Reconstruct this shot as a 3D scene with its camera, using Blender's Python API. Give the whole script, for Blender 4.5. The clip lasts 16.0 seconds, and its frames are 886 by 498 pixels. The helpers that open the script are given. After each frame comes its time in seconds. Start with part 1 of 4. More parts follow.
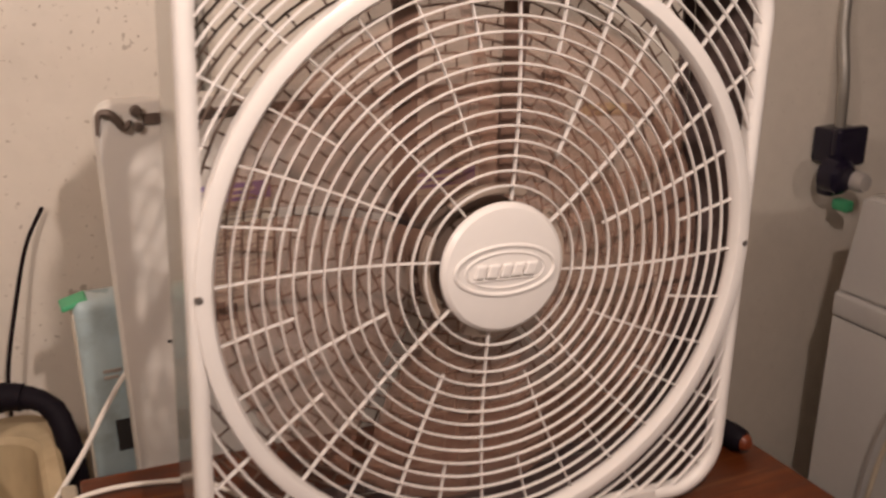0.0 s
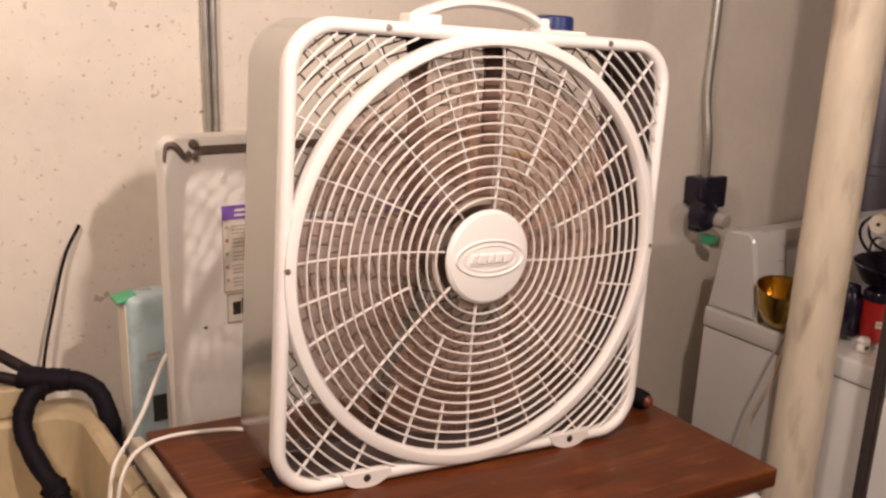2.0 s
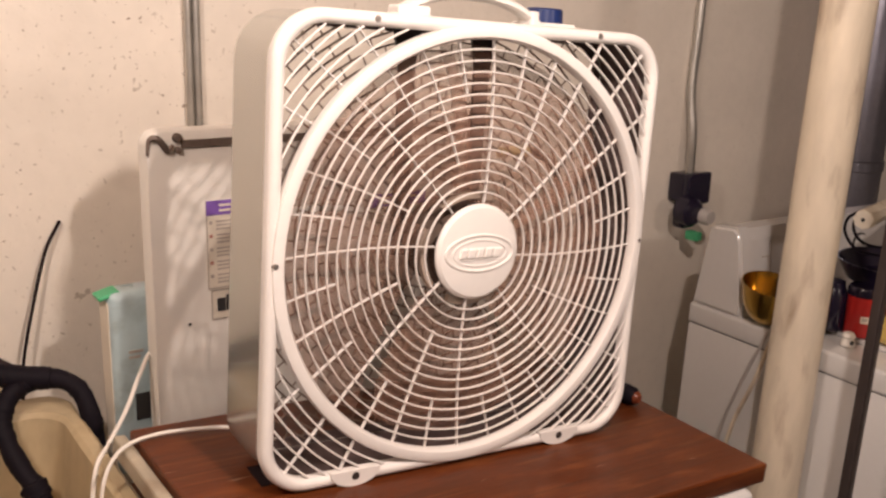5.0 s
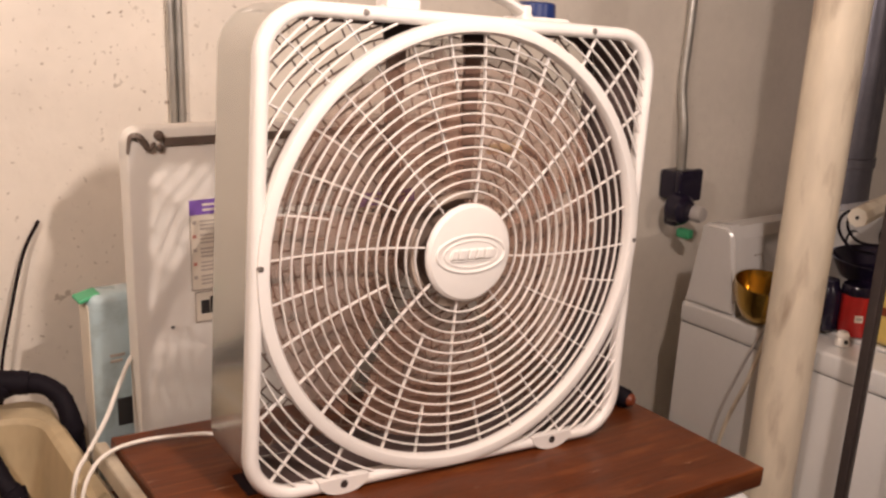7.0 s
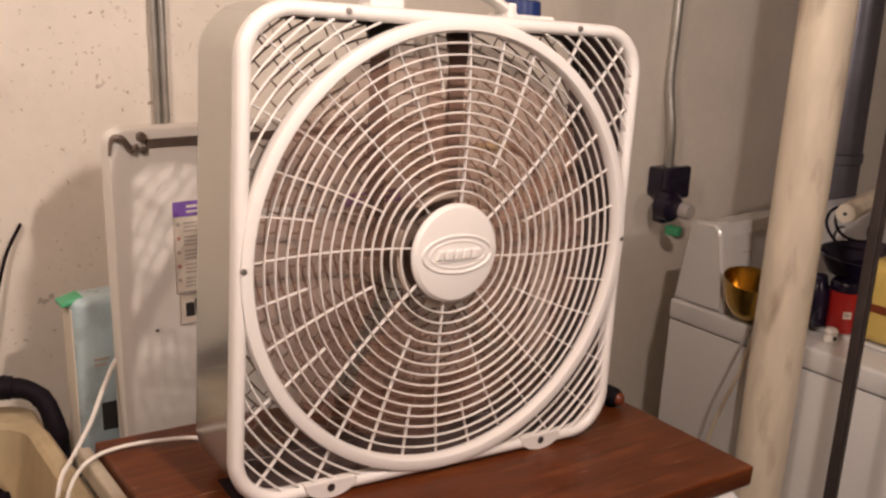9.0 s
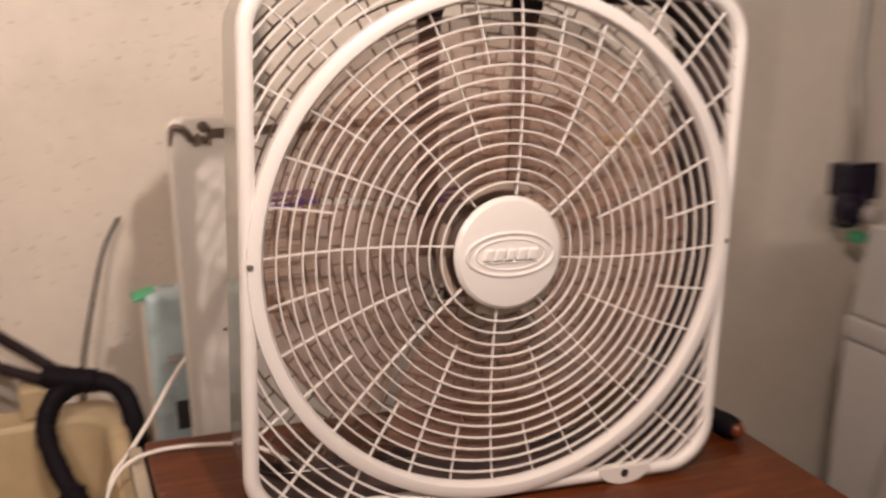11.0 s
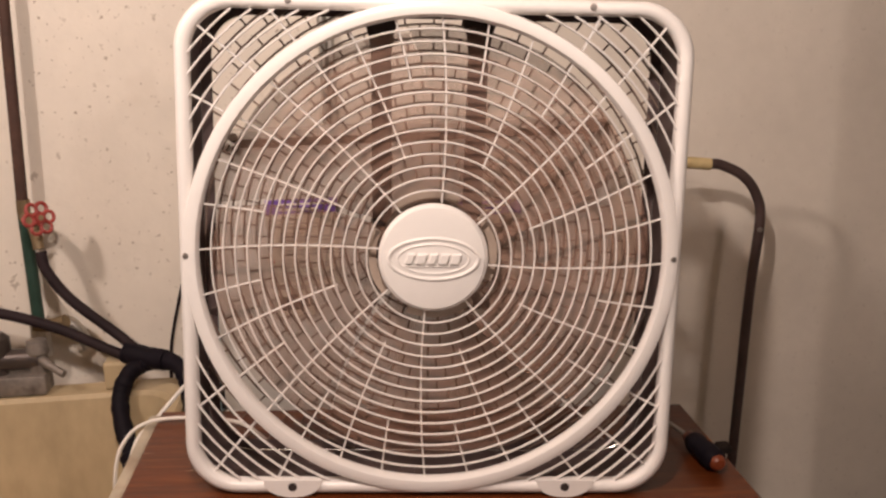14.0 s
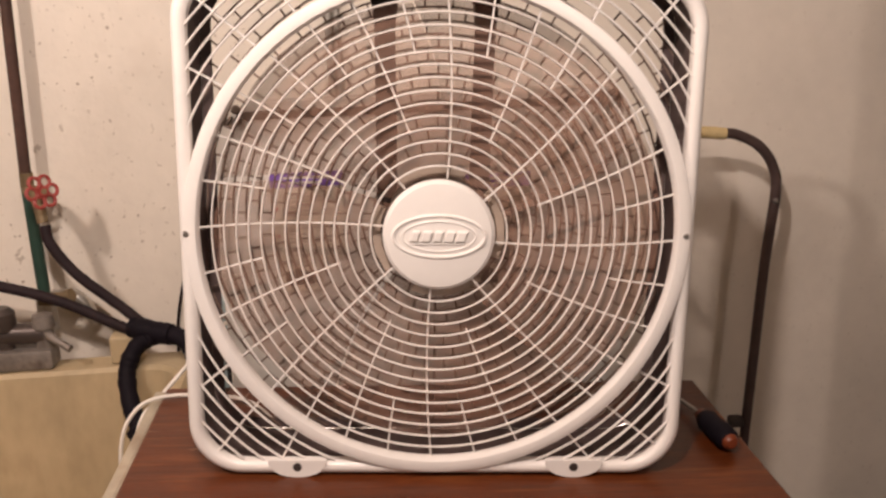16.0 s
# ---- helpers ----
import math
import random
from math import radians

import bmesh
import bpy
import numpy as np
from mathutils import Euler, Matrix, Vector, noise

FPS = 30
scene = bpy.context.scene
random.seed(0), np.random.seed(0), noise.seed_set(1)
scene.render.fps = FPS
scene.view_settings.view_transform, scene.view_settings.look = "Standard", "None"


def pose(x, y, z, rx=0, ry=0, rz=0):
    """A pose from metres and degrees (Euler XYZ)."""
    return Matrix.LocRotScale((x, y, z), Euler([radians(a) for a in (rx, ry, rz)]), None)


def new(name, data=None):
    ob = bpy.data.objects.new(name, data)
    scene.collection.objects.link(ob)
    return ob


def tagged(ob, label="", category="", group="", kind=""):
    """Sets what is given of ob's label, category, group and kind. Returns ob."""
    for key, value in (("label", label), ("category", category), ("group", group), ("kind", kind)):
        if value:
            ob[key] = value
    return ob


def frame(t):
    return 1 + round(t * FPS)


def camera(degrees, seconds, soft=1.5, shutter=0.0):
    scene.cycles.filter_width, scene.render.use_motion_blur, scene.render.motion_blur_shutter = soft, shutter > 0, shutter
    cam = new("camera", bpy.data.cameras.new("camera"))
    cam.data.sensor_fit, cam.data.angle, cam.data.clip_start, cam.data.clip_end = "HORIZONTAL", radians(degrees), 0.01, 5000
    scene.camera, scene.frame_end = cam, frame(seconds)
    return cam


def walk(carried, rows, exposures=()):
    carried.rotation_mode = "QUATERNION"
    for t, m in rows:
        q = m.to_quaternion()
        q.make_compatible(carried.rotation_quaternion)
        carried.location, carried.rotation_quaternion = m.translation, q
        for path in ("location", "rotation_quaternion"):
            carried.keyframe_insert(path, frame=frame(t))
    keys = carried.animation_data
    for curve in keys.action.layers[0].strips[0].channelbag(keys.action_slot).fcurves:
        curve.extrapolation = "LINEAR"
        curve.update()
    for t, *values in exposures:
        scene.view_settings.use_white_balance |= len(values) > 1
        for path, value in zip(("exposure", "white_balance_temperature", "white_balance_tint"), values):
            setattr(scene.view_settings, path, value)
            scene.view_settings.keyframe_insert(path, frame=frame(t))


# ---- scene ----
cam = camera(49.90, 16.0, soft=2.5, shutter=0.7)
ROWS = [
    (0, -0.3402, -0.6820, 1.4832, 70.69, 0.62, -23.01),
    (0.3, -0.3961, -0.7078, 1.4979, 69.96, 0.36, -24.74),
    (0.5, -0.4493, -0.7419, 1.5007, 71.32, 0.01, -26.58),
    (1, -0.5481, -0.8213, 1.5062, 73.38, -0.88, -29.83),
    (1.5, -0.5898, -0.8776, 1.5064, 73.69, -2.17, -30.44),
    (2, -0.6048, -0.9114, 1.5111, 74.47, -1.78, -30.35),
    (2.5, -0.6052, -0.9137, 1.5105, 74.86, -1.71, -30.54),
    (3, -0.6061, -0.9168, 1.5071, 74.34, -1.51, -30.78),
    (3.5, -0.6107, -0.9117, 1.5038, 74.60, -1.55, -31.12),
    (6, -0.6013, -0.8856, 1.5031, 74.22, -2.00, -31.75),
    (6.5, -0.5966, -0.8780, 1.5022, 74.30, -1.87, -32.04),
    (7, -0.5950, -0.8668, 1.5001, 74.19, -2.11, -32.35),
    (7.5, -0.5912, -0.8591, 1.5001, 74.07, -2.24, -32.76),
    (8, -0.5886, -0.8614, 1.5024, 74.02, -1.94, -33.18),
    (10.5, -0.5647, -0.8556, 1.4973, 74.19, -1.74, -32.24),
    (10.8, -0.4872, -0.8310, 1.4872, 73.46, -1.13, -28.54),
    (11, -0.3618, -0.8374, 1.4595, 74.35, 0.86, -19.59),
    (11.2, -0.2376, -0.8520, 1.4626, 72.74, -0.08, -12.77),
    (11.5, -0.1387, -0.8668, 1.4422, 72.52, -0.54, -6.66),
    (11.7, -0.0636, -0.8745, 1.4516, 71.43, 0.62, -2.75),
    (12, -0.0496, -0.9017, 1.4426, 73.77, 0.74, -1.45),
    (12.5, -0.0288, -0.9220, 1.4449, 75.44, 1.80, -1.29),
    (13, -0.0376, -0.9529, 1.4448, 76.00, 1.67, -2.87),
    (13.5, -0.0378, -0.9633, 1.4413, 75.79, 2.00, -3.21),
    (14, -0.0251, -0.9675, 1.4367, 76.73, 2.04, -2.59),
    (14.5, -0.0211, -0.9802, 1.4436, 76.01, 2.55, -2.19),
    (15, -0.0238, -0.9841, 1.4448, 76.18, 2.11, -2.28),
    (15.5, -0.0202, -0.9753, 1.4425, 75.98, 2.26, -2.29),
    (16, -0.0157, -0.9407, 1.4439, 74.58, 2.38, -1.83),
]
EXPOSURES = [(0.0, 0.79), (0.5, 0.89), (1.0, 1.04), (1.5, 1.19), (2.0, 1.23), (3.5, 1.23), (6.0, 1.27), (7.5, 1.25), (8.0, 1.18), (10.5, 0.93), (11.0, 0.98), (11.5, 1.15), (12.0, 1.26), (12.5, 1.09), (13.0, 0.96), (14.0, 0.98), (15.0, 1.03), (16.0, 1.10)]
walk(cam, [(t, pose(x, y, z, rx, ry, rz)) for t, x, y, z, rx, ry, rz in ROWS], EXPOSURES)

# ---------------------------------------------------------------- light
world = bpy.data.worlds.new("world")
scene.world = world
world.use_nodes = True
world.node_tree.nodes["Background"].inputs[0].default_value = (1.0, 0.8, 0.62, 1)
world.node_tree.nodes["Background"].inputs[1].default_value = 0.006


def bulb(name, place, watts, radius, colour):
    data = bpy.data.lights.new(name, "POINT")
    data.energy, data.shadow_soft_size, data.color = watts, radius, colour
    ob = new(name, data)
    ob.location = place
    return ob


bulb("ceiling_bulb", (-0.11, -0.70, 1.91), 18.2, 0.020, (1.0, 0.82, 0.73))
bulb("left_ceiling_bulb", (-1.00, -0.48, 2.04), 17.0, 0.05, (1.0, 0.82, 0.73))
# added fill lamp, source unseen; lifts the right wall and sets the column's shadow
bulb("fill_lamp", (0.96, -2.2, 2.08), 11.5, 0.06, (1.0, 0.82, 0.73))


# ---------------------------------------------------------------- materials
def material(name, base, rough=0.5, metal=0.0, var=0.12, scale=6.0, fine=60.0, bump=0.1, stain=None, stain_amount=0.0,
             stain_scale=9.0, stretch=(1, 1, 1), coat=0.0, rough_var=0.1, spec=0.5):
    """Base colour varied at two scales, with grain relief and, where given, stains of another colour."""
    m = bpy.data.materials.new(name)
    m.use_nodes = True
    nt = m.node_tree
    n, l = nt.nodes, nt.links
    b = n["Principled BSDF"]
    co = n.new("ShaderNodeTexCoord")
    mp = n.new("ShaderNodeMapping")
    mp.inputs["Scale"].default_value = stretch
    l.new(co.outputs["Object"], mp.inputs["Vector"])
    big, small = n.new("ShaderNodeTexNoise"), n.new("ShaderNodeTexNoise")
    big.inputs["Scale"].default_value, small.inputs["Scale"].default_value = scale, fine
    big.inputs["Detail"].default_value, small.inputs["Detail"].default_value = 5, 4
    for t in (big, small):
        l.new(mp.outputs["Vector"], t.inputs["Vector"])
    add = n.new("ShaderNodeMath")
    add.operation = "MULTIPLY_ADD"
    l.new(small.outputs["Fac"], add.inputs[0])
    add.inputs[1].default_value = 0.4
    l.new(big.outputs["Fac"], add.inputs[2])
    ramp = n.new("ShaderNodeMapRange")
    ramp.inputs["From Min"].default_value, ramp.inputs["From Max"].default_value = 0.4, 1.0
    ramp.inputs["To Min"].default_value, ramp.inputs["To Max"].default_value = 1 - var, 1 + var
    l.new(add.outputs[0], ramp.inputs["Value"])
    mul = n.new("ShaderNodeVectorMath")
    mul.operation = "MULTIPLY"
    mul.inputs[0].default_value = base
    l.new(ramp.outputs["Result"], mul.inputs[1])
    colour = mul.outputs["Vector"]
    if stain:
        sn = n.new("ShaderNodeTexNoise")
        sn.inputs["Scale"].default_value, sn.inputs["Detail"].default_value = stain_scale, 6
        l.new(mp.outputs["Vector"], sn.inputs["Vector"])
        cut = n.new("ShaderNodeMapRange")
        cut.inputs["From Min"].default_value, cut.inputs["From Max"].default_value = 0.55, 0.75
        cut.inputs["To Max"].default_value = stain_amount
        l.new(sn.outputs["Fac"], cut.inputs["Value"])
        mix = n.new("ShaderNodeMix")
        mix.data_type = "RGBA"
        l.new(cut.outputs["Result"], mix.inputs["Factor"])
        l.new(colour, mix.inputs["A"])
        mix.inputs["B"].default_value = (*stain, 1)
        colour = mix.outputs["Result"]
    l.new(colour, b.inputs["Base Color"])
    rr = n.new("ShaderNodeMapRange")
    rr.inputs["To Min"].default_value, rr.inputs["To Max"].default_value = max(0.03, rough - rough_var), min(1, rough + rough_var)
    l.new(big.outputs["Fac"], rr.inputs["Value"])
    l.new(rr.outputs["Result"], b.inputs["Roughness"])
    b.inputs["Metallic"].default_value = metal
    b.inputs["Coat Weight"].default_value = coat
    b.inputs["Specular IOR Level"].default_value = spec
    if bump:
        bp = n.new("ShaderNodeBump")
        bp.inputs["Strength"].default_value, bp.inputs["Distance"].default_value = bump, 0.004
        l.new(add.outputs[0], bp.inputs["Height"])
        l.new(bp.outputs["Normal"], b.inputs["Normal"])
    return m


def wall_paint():
    """Cream masonry paint: brushed and pitted, with small dark specks and chips."""
    m = material("wall_paint", (0.74, 0.68, 0.60), 0.62, var=0.08, scale=5, fine=38, bump=0.8)
    n, l = m.node_tree.nodes, m.node_tree.links
    b = n["Principled BSDF"]
    source = b.inputs["Base Color"].links[0].from_socket
    co = n.new("ShaderNodeTexCoord")
    last = source
    axes, side = n.new("ShaderNodeSeparateXYZ"), n.new("ShaderNodeMapRange")
    l.new(co.outputs["Object"], axes.inputs[0])
    l.new(axes.outputs["X"], side.inputs["Value"])
    side.inputs["From Min"].default_value, side.inputs["From Max"].default_value = -0.1, 0.45
    side.inputs["To Min"].default_value, side.inputs["To Max"].default_value = 1.0, 0.22
    for scale, low, high, tint, amount, patch in ((95, 0.635, 0.68, (0.20, 0.13, 0.08), 0.8, 4.0), (38, 0.675, 0.71, (0.20, 0.14, 0.09), 0.5, 2.6), (7, 0.62, 0.80, (0.52, 0.44, 0.36), 0.35, 1.6)):
        sp, where = n.new("ShaderNodeTexNoise"), n.new("ShaderNodeTexNoise")
        sp.inputs["Scale"].default_value, sp.inputs["Detail"].default_value, sp.inputs["Roughness"].default_value = scale, 3, 0.6
        where.inputs["Scale"].default_value = patch
        spot, cut, fac = n.new("ShaderNodeMapRange"), n.new("ShaderNodeMapRange"), n.new("ShaderNodeMath")
        spot.inputs["From Min"].default_value, spot.inputs["From Max"].default_value, spot.inputs["To Max"].default_value = low, high, amount
        cut.inputs["From Min"].default_value, cut.inputs["From Max"].default_value = 0.36, 0.54
        fac.operation = "MULTIPLY"
        for t in (sp, where):
            l.new(co.outputs["Object"], t.inputs["Vector"])
        l.new(sp.outputs["Fac"], spot.inputs["Value"])
        l.new(where.outputs["Fac"], cut.inputs["Value"])
        l.new(spot.outputs["Result"], fac.inputs[0])
        l.new(cut.outputs["Result"], fac.inputs[1])
        thin = n.new("ShaderNodeMath")
        thin.operation = "MULTIPLY"
        l.new(fac.outputs[0], thin.inputs[0])
        l.new(side.outputs["Result"], thin.inputs[1])
        mix = n.new("ShaderNodeMix")
        mix.data_type = "RGBA"
        l.new(thin.outputs[0], mix.inputs["Factor"])
        l.new(last, mix.inputs["A"])
        mix.inputs["B"].default_value = (*tint, 1)
        last = mix.outputs["Result"]
    l.new(last, b.inputs["Base Color"])
    return m


def wood_board():
    """Reddish-brown stained board: streaked grain along its length, worn pale patches and thin scratches."""
    m = material("wood_board", (0.095, 0.0225, 0.0055), 0.36, spec=0.3, var=0.30, scale=4, fine=30, bump=0.12, stretch=(2.2, 9, 9), stain=(0.20, 0.068, 0.022),
                 stain_amount=0.6, stain_scale=4)
    n, l = m.node_tree.nodes, m.node_tree.links
    b = n["Principled BSDF"]
    co = n.new("ShaderNodeTexCoord")
    last = b.inputs["Base Color"].links[0].from_socket
    for stretch, turn, scale, low, high, tint, amount in (((1.2, 42, 42), 0, 3.0, 0.50, 0.66, (0.036, 0.010, 0.004), 0.42), ((1.0, 20, 20), 0, 5.0, 0.60, 0.70, (0.19, 0.070, 0.022), 0.55),
                                                         ((2.5, 60, 60), 18, 2.2, 0.715, 0.735, (0.50, 0.34, 0.22), 0.75), ((3, 40, 40), -30, 3.1, 0.735, 0.75, (0.50, 0.34, 0.22), 0.7)):
        mp, ns, cut, mix = n.new("ShaderNodeMapping"), n.new("ShaderNodeTexNoise"), n.new("ShaderNodeMapRange"), n.new("ShaderNodeMix")
        mp.inputs["Scale"].default_value, mp.inputs["Rotation"].default_value = stretch, (0, 0, radians(turn))
        ns.inputs["Scale"].default_value, ns.inputs["Detail"].default_value = scale, 4
        cut.inputs["From Min"].default_value, cut.inputs["From Max"].default_value, cut.inputs["To Max"].default_value = low, high, amount
        mix.data_type = "RGBA"
        mix.inputs["B"].default_value = (*tint, 1)
        l.new(co.outputs["Object"], mp.inputs["Vector"])
        l.new(mp.outputs["Vector"], ns.inputs["Vector"])
        l.new(ns.outputs["Fac"], cut.inputs["Value"])
        l.new(cut.outputs["Result"], mix.inputs["Factor"])
        l.new(last, mix.inputs["A"])
        last = mix.outputs["Result"]
    l.new(last, b.inputs["Base Color"])
    return m


WALL = wall_paint()
WHITE = material("white_plastic", (0.75, 0.72, 0.69), 0.32, var=0.04, scale=8, fine=90, bump=0.04, stain=(0.62, 0.56, 0.48), stain_amount=0.12)
HOUSING = material("grey_white_enamel", (0.52, 0.51, 0.475), 0.2, metal=0.75, coat=0.2, rough_var=0.04, var=0.04, scale=5, fine=120, bump=0.03)
DUSTY = material("dusty_grey_plastic", (0.13, 0.092, 0.072), 0.8, var=0.25, scale=20, fine=150, bump=0.2)
REAR_BAR = material("brown_plastic", (0.21, 0.145, 0.112), 0.75, var=0.3, scale=25, fine=150, bump=0.2)
COLLAR = material("dusty_cream_plastic", (0.40, 0.32, 0.26), 0.6, var=0.2, scale=20, fine=120, bump=0.1)
STRAP = material("dark_steel", (0.045, 0.033, 0.030), 0.6, metal=0.3, var=0.2, scale=15)
LINER = material("shaded_inside", (0.085, 0.056, 0.052), 0.75, var=0.25, scale=12, bump=0.1)
STEEL = material("screw_steel", (0.34, 0.31, 0.29), 0.35, metal=0.8, var=0.1)
GALV = material("galvanised_conduit", (0.52, 0.50, 0.46), 0.36, metal=0.85, var=0.15, scale=12, fine=80, bump=0.08)
RUST = material("rusty_pipe", (0.075, 0.038, 0.028), 0.75, metal=0.2, var=0.35, scale=25, fine=120, bump=0.4, stain=(0.17, 0.08, 0.04), stain_amount=0.6)
GREEN = material("green_painted_pipe", (0.018, 0.05, 0.035), 0.55, var=0.3, scale=20, bump=0.2)
RED = material("red_enamel", (0.30, 0.045, 0.038), 0.5, var=0.2, scale=25, bump=0.1)
RUBBER = material("black_rubber", (0.0075, 0.0055, 0.009), 0.65, spec=0.12, var=0.3, scale=30, fine=200, bump=0.15)
HOSE = material("brown_rubber_hose", (0.020, 0.012, 0.014), 0.65, spec=0.2, var=0.3, scale=30, fine=200, bump=0.15)
WOOD = wood_board()
RAIL = material("pale_worn_paint", (0.36, 0.31, 0.235), 0.55, var=0.25, scale=12, fine=80, bump=0.2, stain=(0.20, 0.13, 0.08), stain_amount=0.7, stain_scale=14)
MATT = material("matt_dark_brown", (0.016, 0.010, 0.011), 0.9, spec=0.05, var=0.3, scale=30)
TUB = material("cream_tub_plastic", (0.46, 0.365, 0.225), 0.5, var=0.22, scale=7, fine=60, bump=0.2, stain=(0.20, 0.125, 0.065), stain_amount=0.85, stain_scale=7, stretch=(1, 1, 0.5))
BOARD = material("white_sheet_metal", (0.74, 0.71, 0.66), 0.42, var=0.05, scale=9, fine=60, bump=0.08, stain=(0.5, 0.44, 0.36), stain_amount=0.25)
BLUE = material("pale_blue_plastic", (0.40, 0.51, 0.54), 0.3, stain=(0.20, 0.22, 0.21), stain_amount=0.6, stain_scale=24, var=0.12, scale=10, bump=0.05, coat=0.2)
GREENLID = material("green_lid_plastic", (0.06, 0.36, 0.17), 0.4, var=0.1)
PURPLE = material("purple_print", (0.20, 0.10, 0.42), 0.5, var=0.06)
PAPER = material("label_paper", (0.72, 0.66, 0.56), 0.6, var=0.05)
INK = material("black_ink", (0.03, 0.028, 0.028), 0.6, var=0.1)
GREYINK = material("grey_ink", (0.42, 0.37, 0.33), 0.7, var=0.1)
PINKINK = material("red_ink", (0.50, 0.22, 0.18), 0.7, var=0.1)
BLUEKNOB = material("blue_knob_plastic", (0.010, 0.024, 0.105), 0.3, var=0.1)
APPLIANCE = material("white_appliance_enamel", (0.60, 0.59, 0.58), 0.22, var=0.04, scale=4, fine=80, bump=0.03, stain=(0.5, 0.46, 0.42), stain_amount=0.15, coat=0.3)
PANELGREY = material("grey_panel", (0.42, 0.39, 0.37), 0.35, var=0.06)
POLE = material("cream_column_paint", (0.64, 0.56, 0.44), 0.5, var=0.2, scale=14, fine=45, bump=0.7, stain=(0.33, 0.25, 0.18), stain_amount=0.85, stain_scale=26, stretch=(1, 1, 0.30))
BRASS = material("brass", (0.60, 0.38, 0.09), 0.20, metal=1.0, var=0.12, scale=8, bump=0.0)
OLDBRASS = material("tarnished_brass", (0.22, 0.16, 0.09), 0.6, metal=0.5, var=0.3, scale=40, bump=0.2)
CANRED = material("red_can", (0.42, 0.018, 0.016), 0.3, var=0.08)
YELLOW = material("yellow_plastic", (0.58, 0.43, 0.12), 0.4, var=0.12)
BLACKGLOSS = material("black_gloss_enamel", (0.010, 0.007, 0.020), 0.2, spec=0.5, var=0.2)
DARKTUBE = material("dark_steel_tube", (0.085, 0.068, 0.062), 0.4, metal=0.5, var=0.25, scale=20, bump=0.1)
TUBEBROWN = material("dark_brown_steel_tube", (0.085, 0.056, 0.052), 0.42, metal=0.4, var=0.3, scale=20, bump=0.15)
BRONZE = material("grey_brown_metal", (0.15, 0.115, 0.095), 0.5, metal=0.3, var=0.25, scale=30)
GRIMY = material("grimy_grey_metal", (0.20, 0.175, 0.155), 0.55, metal=0.35, var=0.4, scale=30, fine=150, bump=0.3, stain=(0.07, 0.05, 0.04), stain_amount=0.8, stain_scale=40)
TIP = material("yellowed_tape", (0.55, 0.43, 0.22), 0.55, var=0.2, scale=30, bump=0.2)
ORANGE = material("orange_plastic", (0.17, 0.036, 0.012), 0.4, var=0.1)
CORD = material("white_cord", (0.72, 0.68, 0.62), 0.45, var=0.08)
BLOCK = material("bare_block", (0.24, 0.22, 0.20), 0.85, var=0.15, scale=4, fine=40, bump=0.3)
FLOOR = material("concrete_floor", (0.17, 0.155, 0.14), 0.8, var=0.2, scale=3, fine=40, bump=0.3)
CEILING = material("ceiling_boards", (0.22, 0.16, 0.11), 0.8, var=0.15, scale=4, stretch=(1, 8, 8))
DUCT = material("dull_duct_metal", (0.26, 0.255, 0.30), 0.30, metal=0.9, var=0.2, scale=6, bump=0.1)


def blade_plastic():
    # brown tint and clear mix give resting blades the haze of spinning ones
    m = material("spin_haze_plastic", (0.36, 0.205, 0.145), 0.6, var=0.1, scale=9, bump=0.05)
    n, l = m.node_tree.nodes, m.node_tree.links
    out = n["Material Output"]
    mix, clear = n.new("ShaderNodeMixShader"), n.new("ShaderNodeBsdfTransparent")
    mix.inputs[0].default_value = 0.29
    l.new(clear.outputs[0], mix.inputs[1])
    l.new(n["Principled BSDF"].outputs[0], mix.inputs[2])
    l.new(mix.outputs[0], out.inputs["Surface"])
    return m


BLADE = blade_plastic()


# ---------------------------------------------------------------- mesh helpers
def part(name, bm, mat, parent=None, label="", smooth=False):
    me = bpy.data.meshes.new(name)
    bmesh.ops.recalc_face_normals(bm, faces=bm.faces)
    bm.to_mesh(me)
    bm.free()
    me.materials.append(mat)
    if smooth:
        for p in me.polygons:
            p.use_smooth = True
        me.set_sharp_from_angle(angle=radians(35))
    ob = new(name, me)
    if parent:
        ob.parent = parent
    if label:
        tagged(ob, label)
    return ob


def thing(name, m, label, category, group="", kind=""):
    ob = new(name)
    ob.matrix_world = m
    ob.empty_display_size = 0.05
    return tagged(ob, label, category, group, kind)


def box(bm, x0, x1, y0, y1, z0, z1, bevel=0.0, segments=2):
    got = bmesh.ops.create_cube(bm, size=1)
    vs = got["verts"]
    for v in vs:
        v.co = ((x0 + x1) / 2 + v.co.x * (x1 - x0), (y0 + y1) / 2 + v.co.y * (y1 - y0), (z0 + z1) / 2 + v.co.z * (z1 - z0))
    if bevel:
        es = list({e for v in vs for e in v.link_edges})
        bmesh.ops.bevel(bm, geom=es, offset=bevel, segments=segments, affect="EDGES", profile=0.5)
    return bm


def boxed(x0, x1, y0, y1, z0, z1, bevel=0.0, segments=2):
    return box(bmesh.new(), x0, x1, y0, y1, z0, z1, bevel, segments)


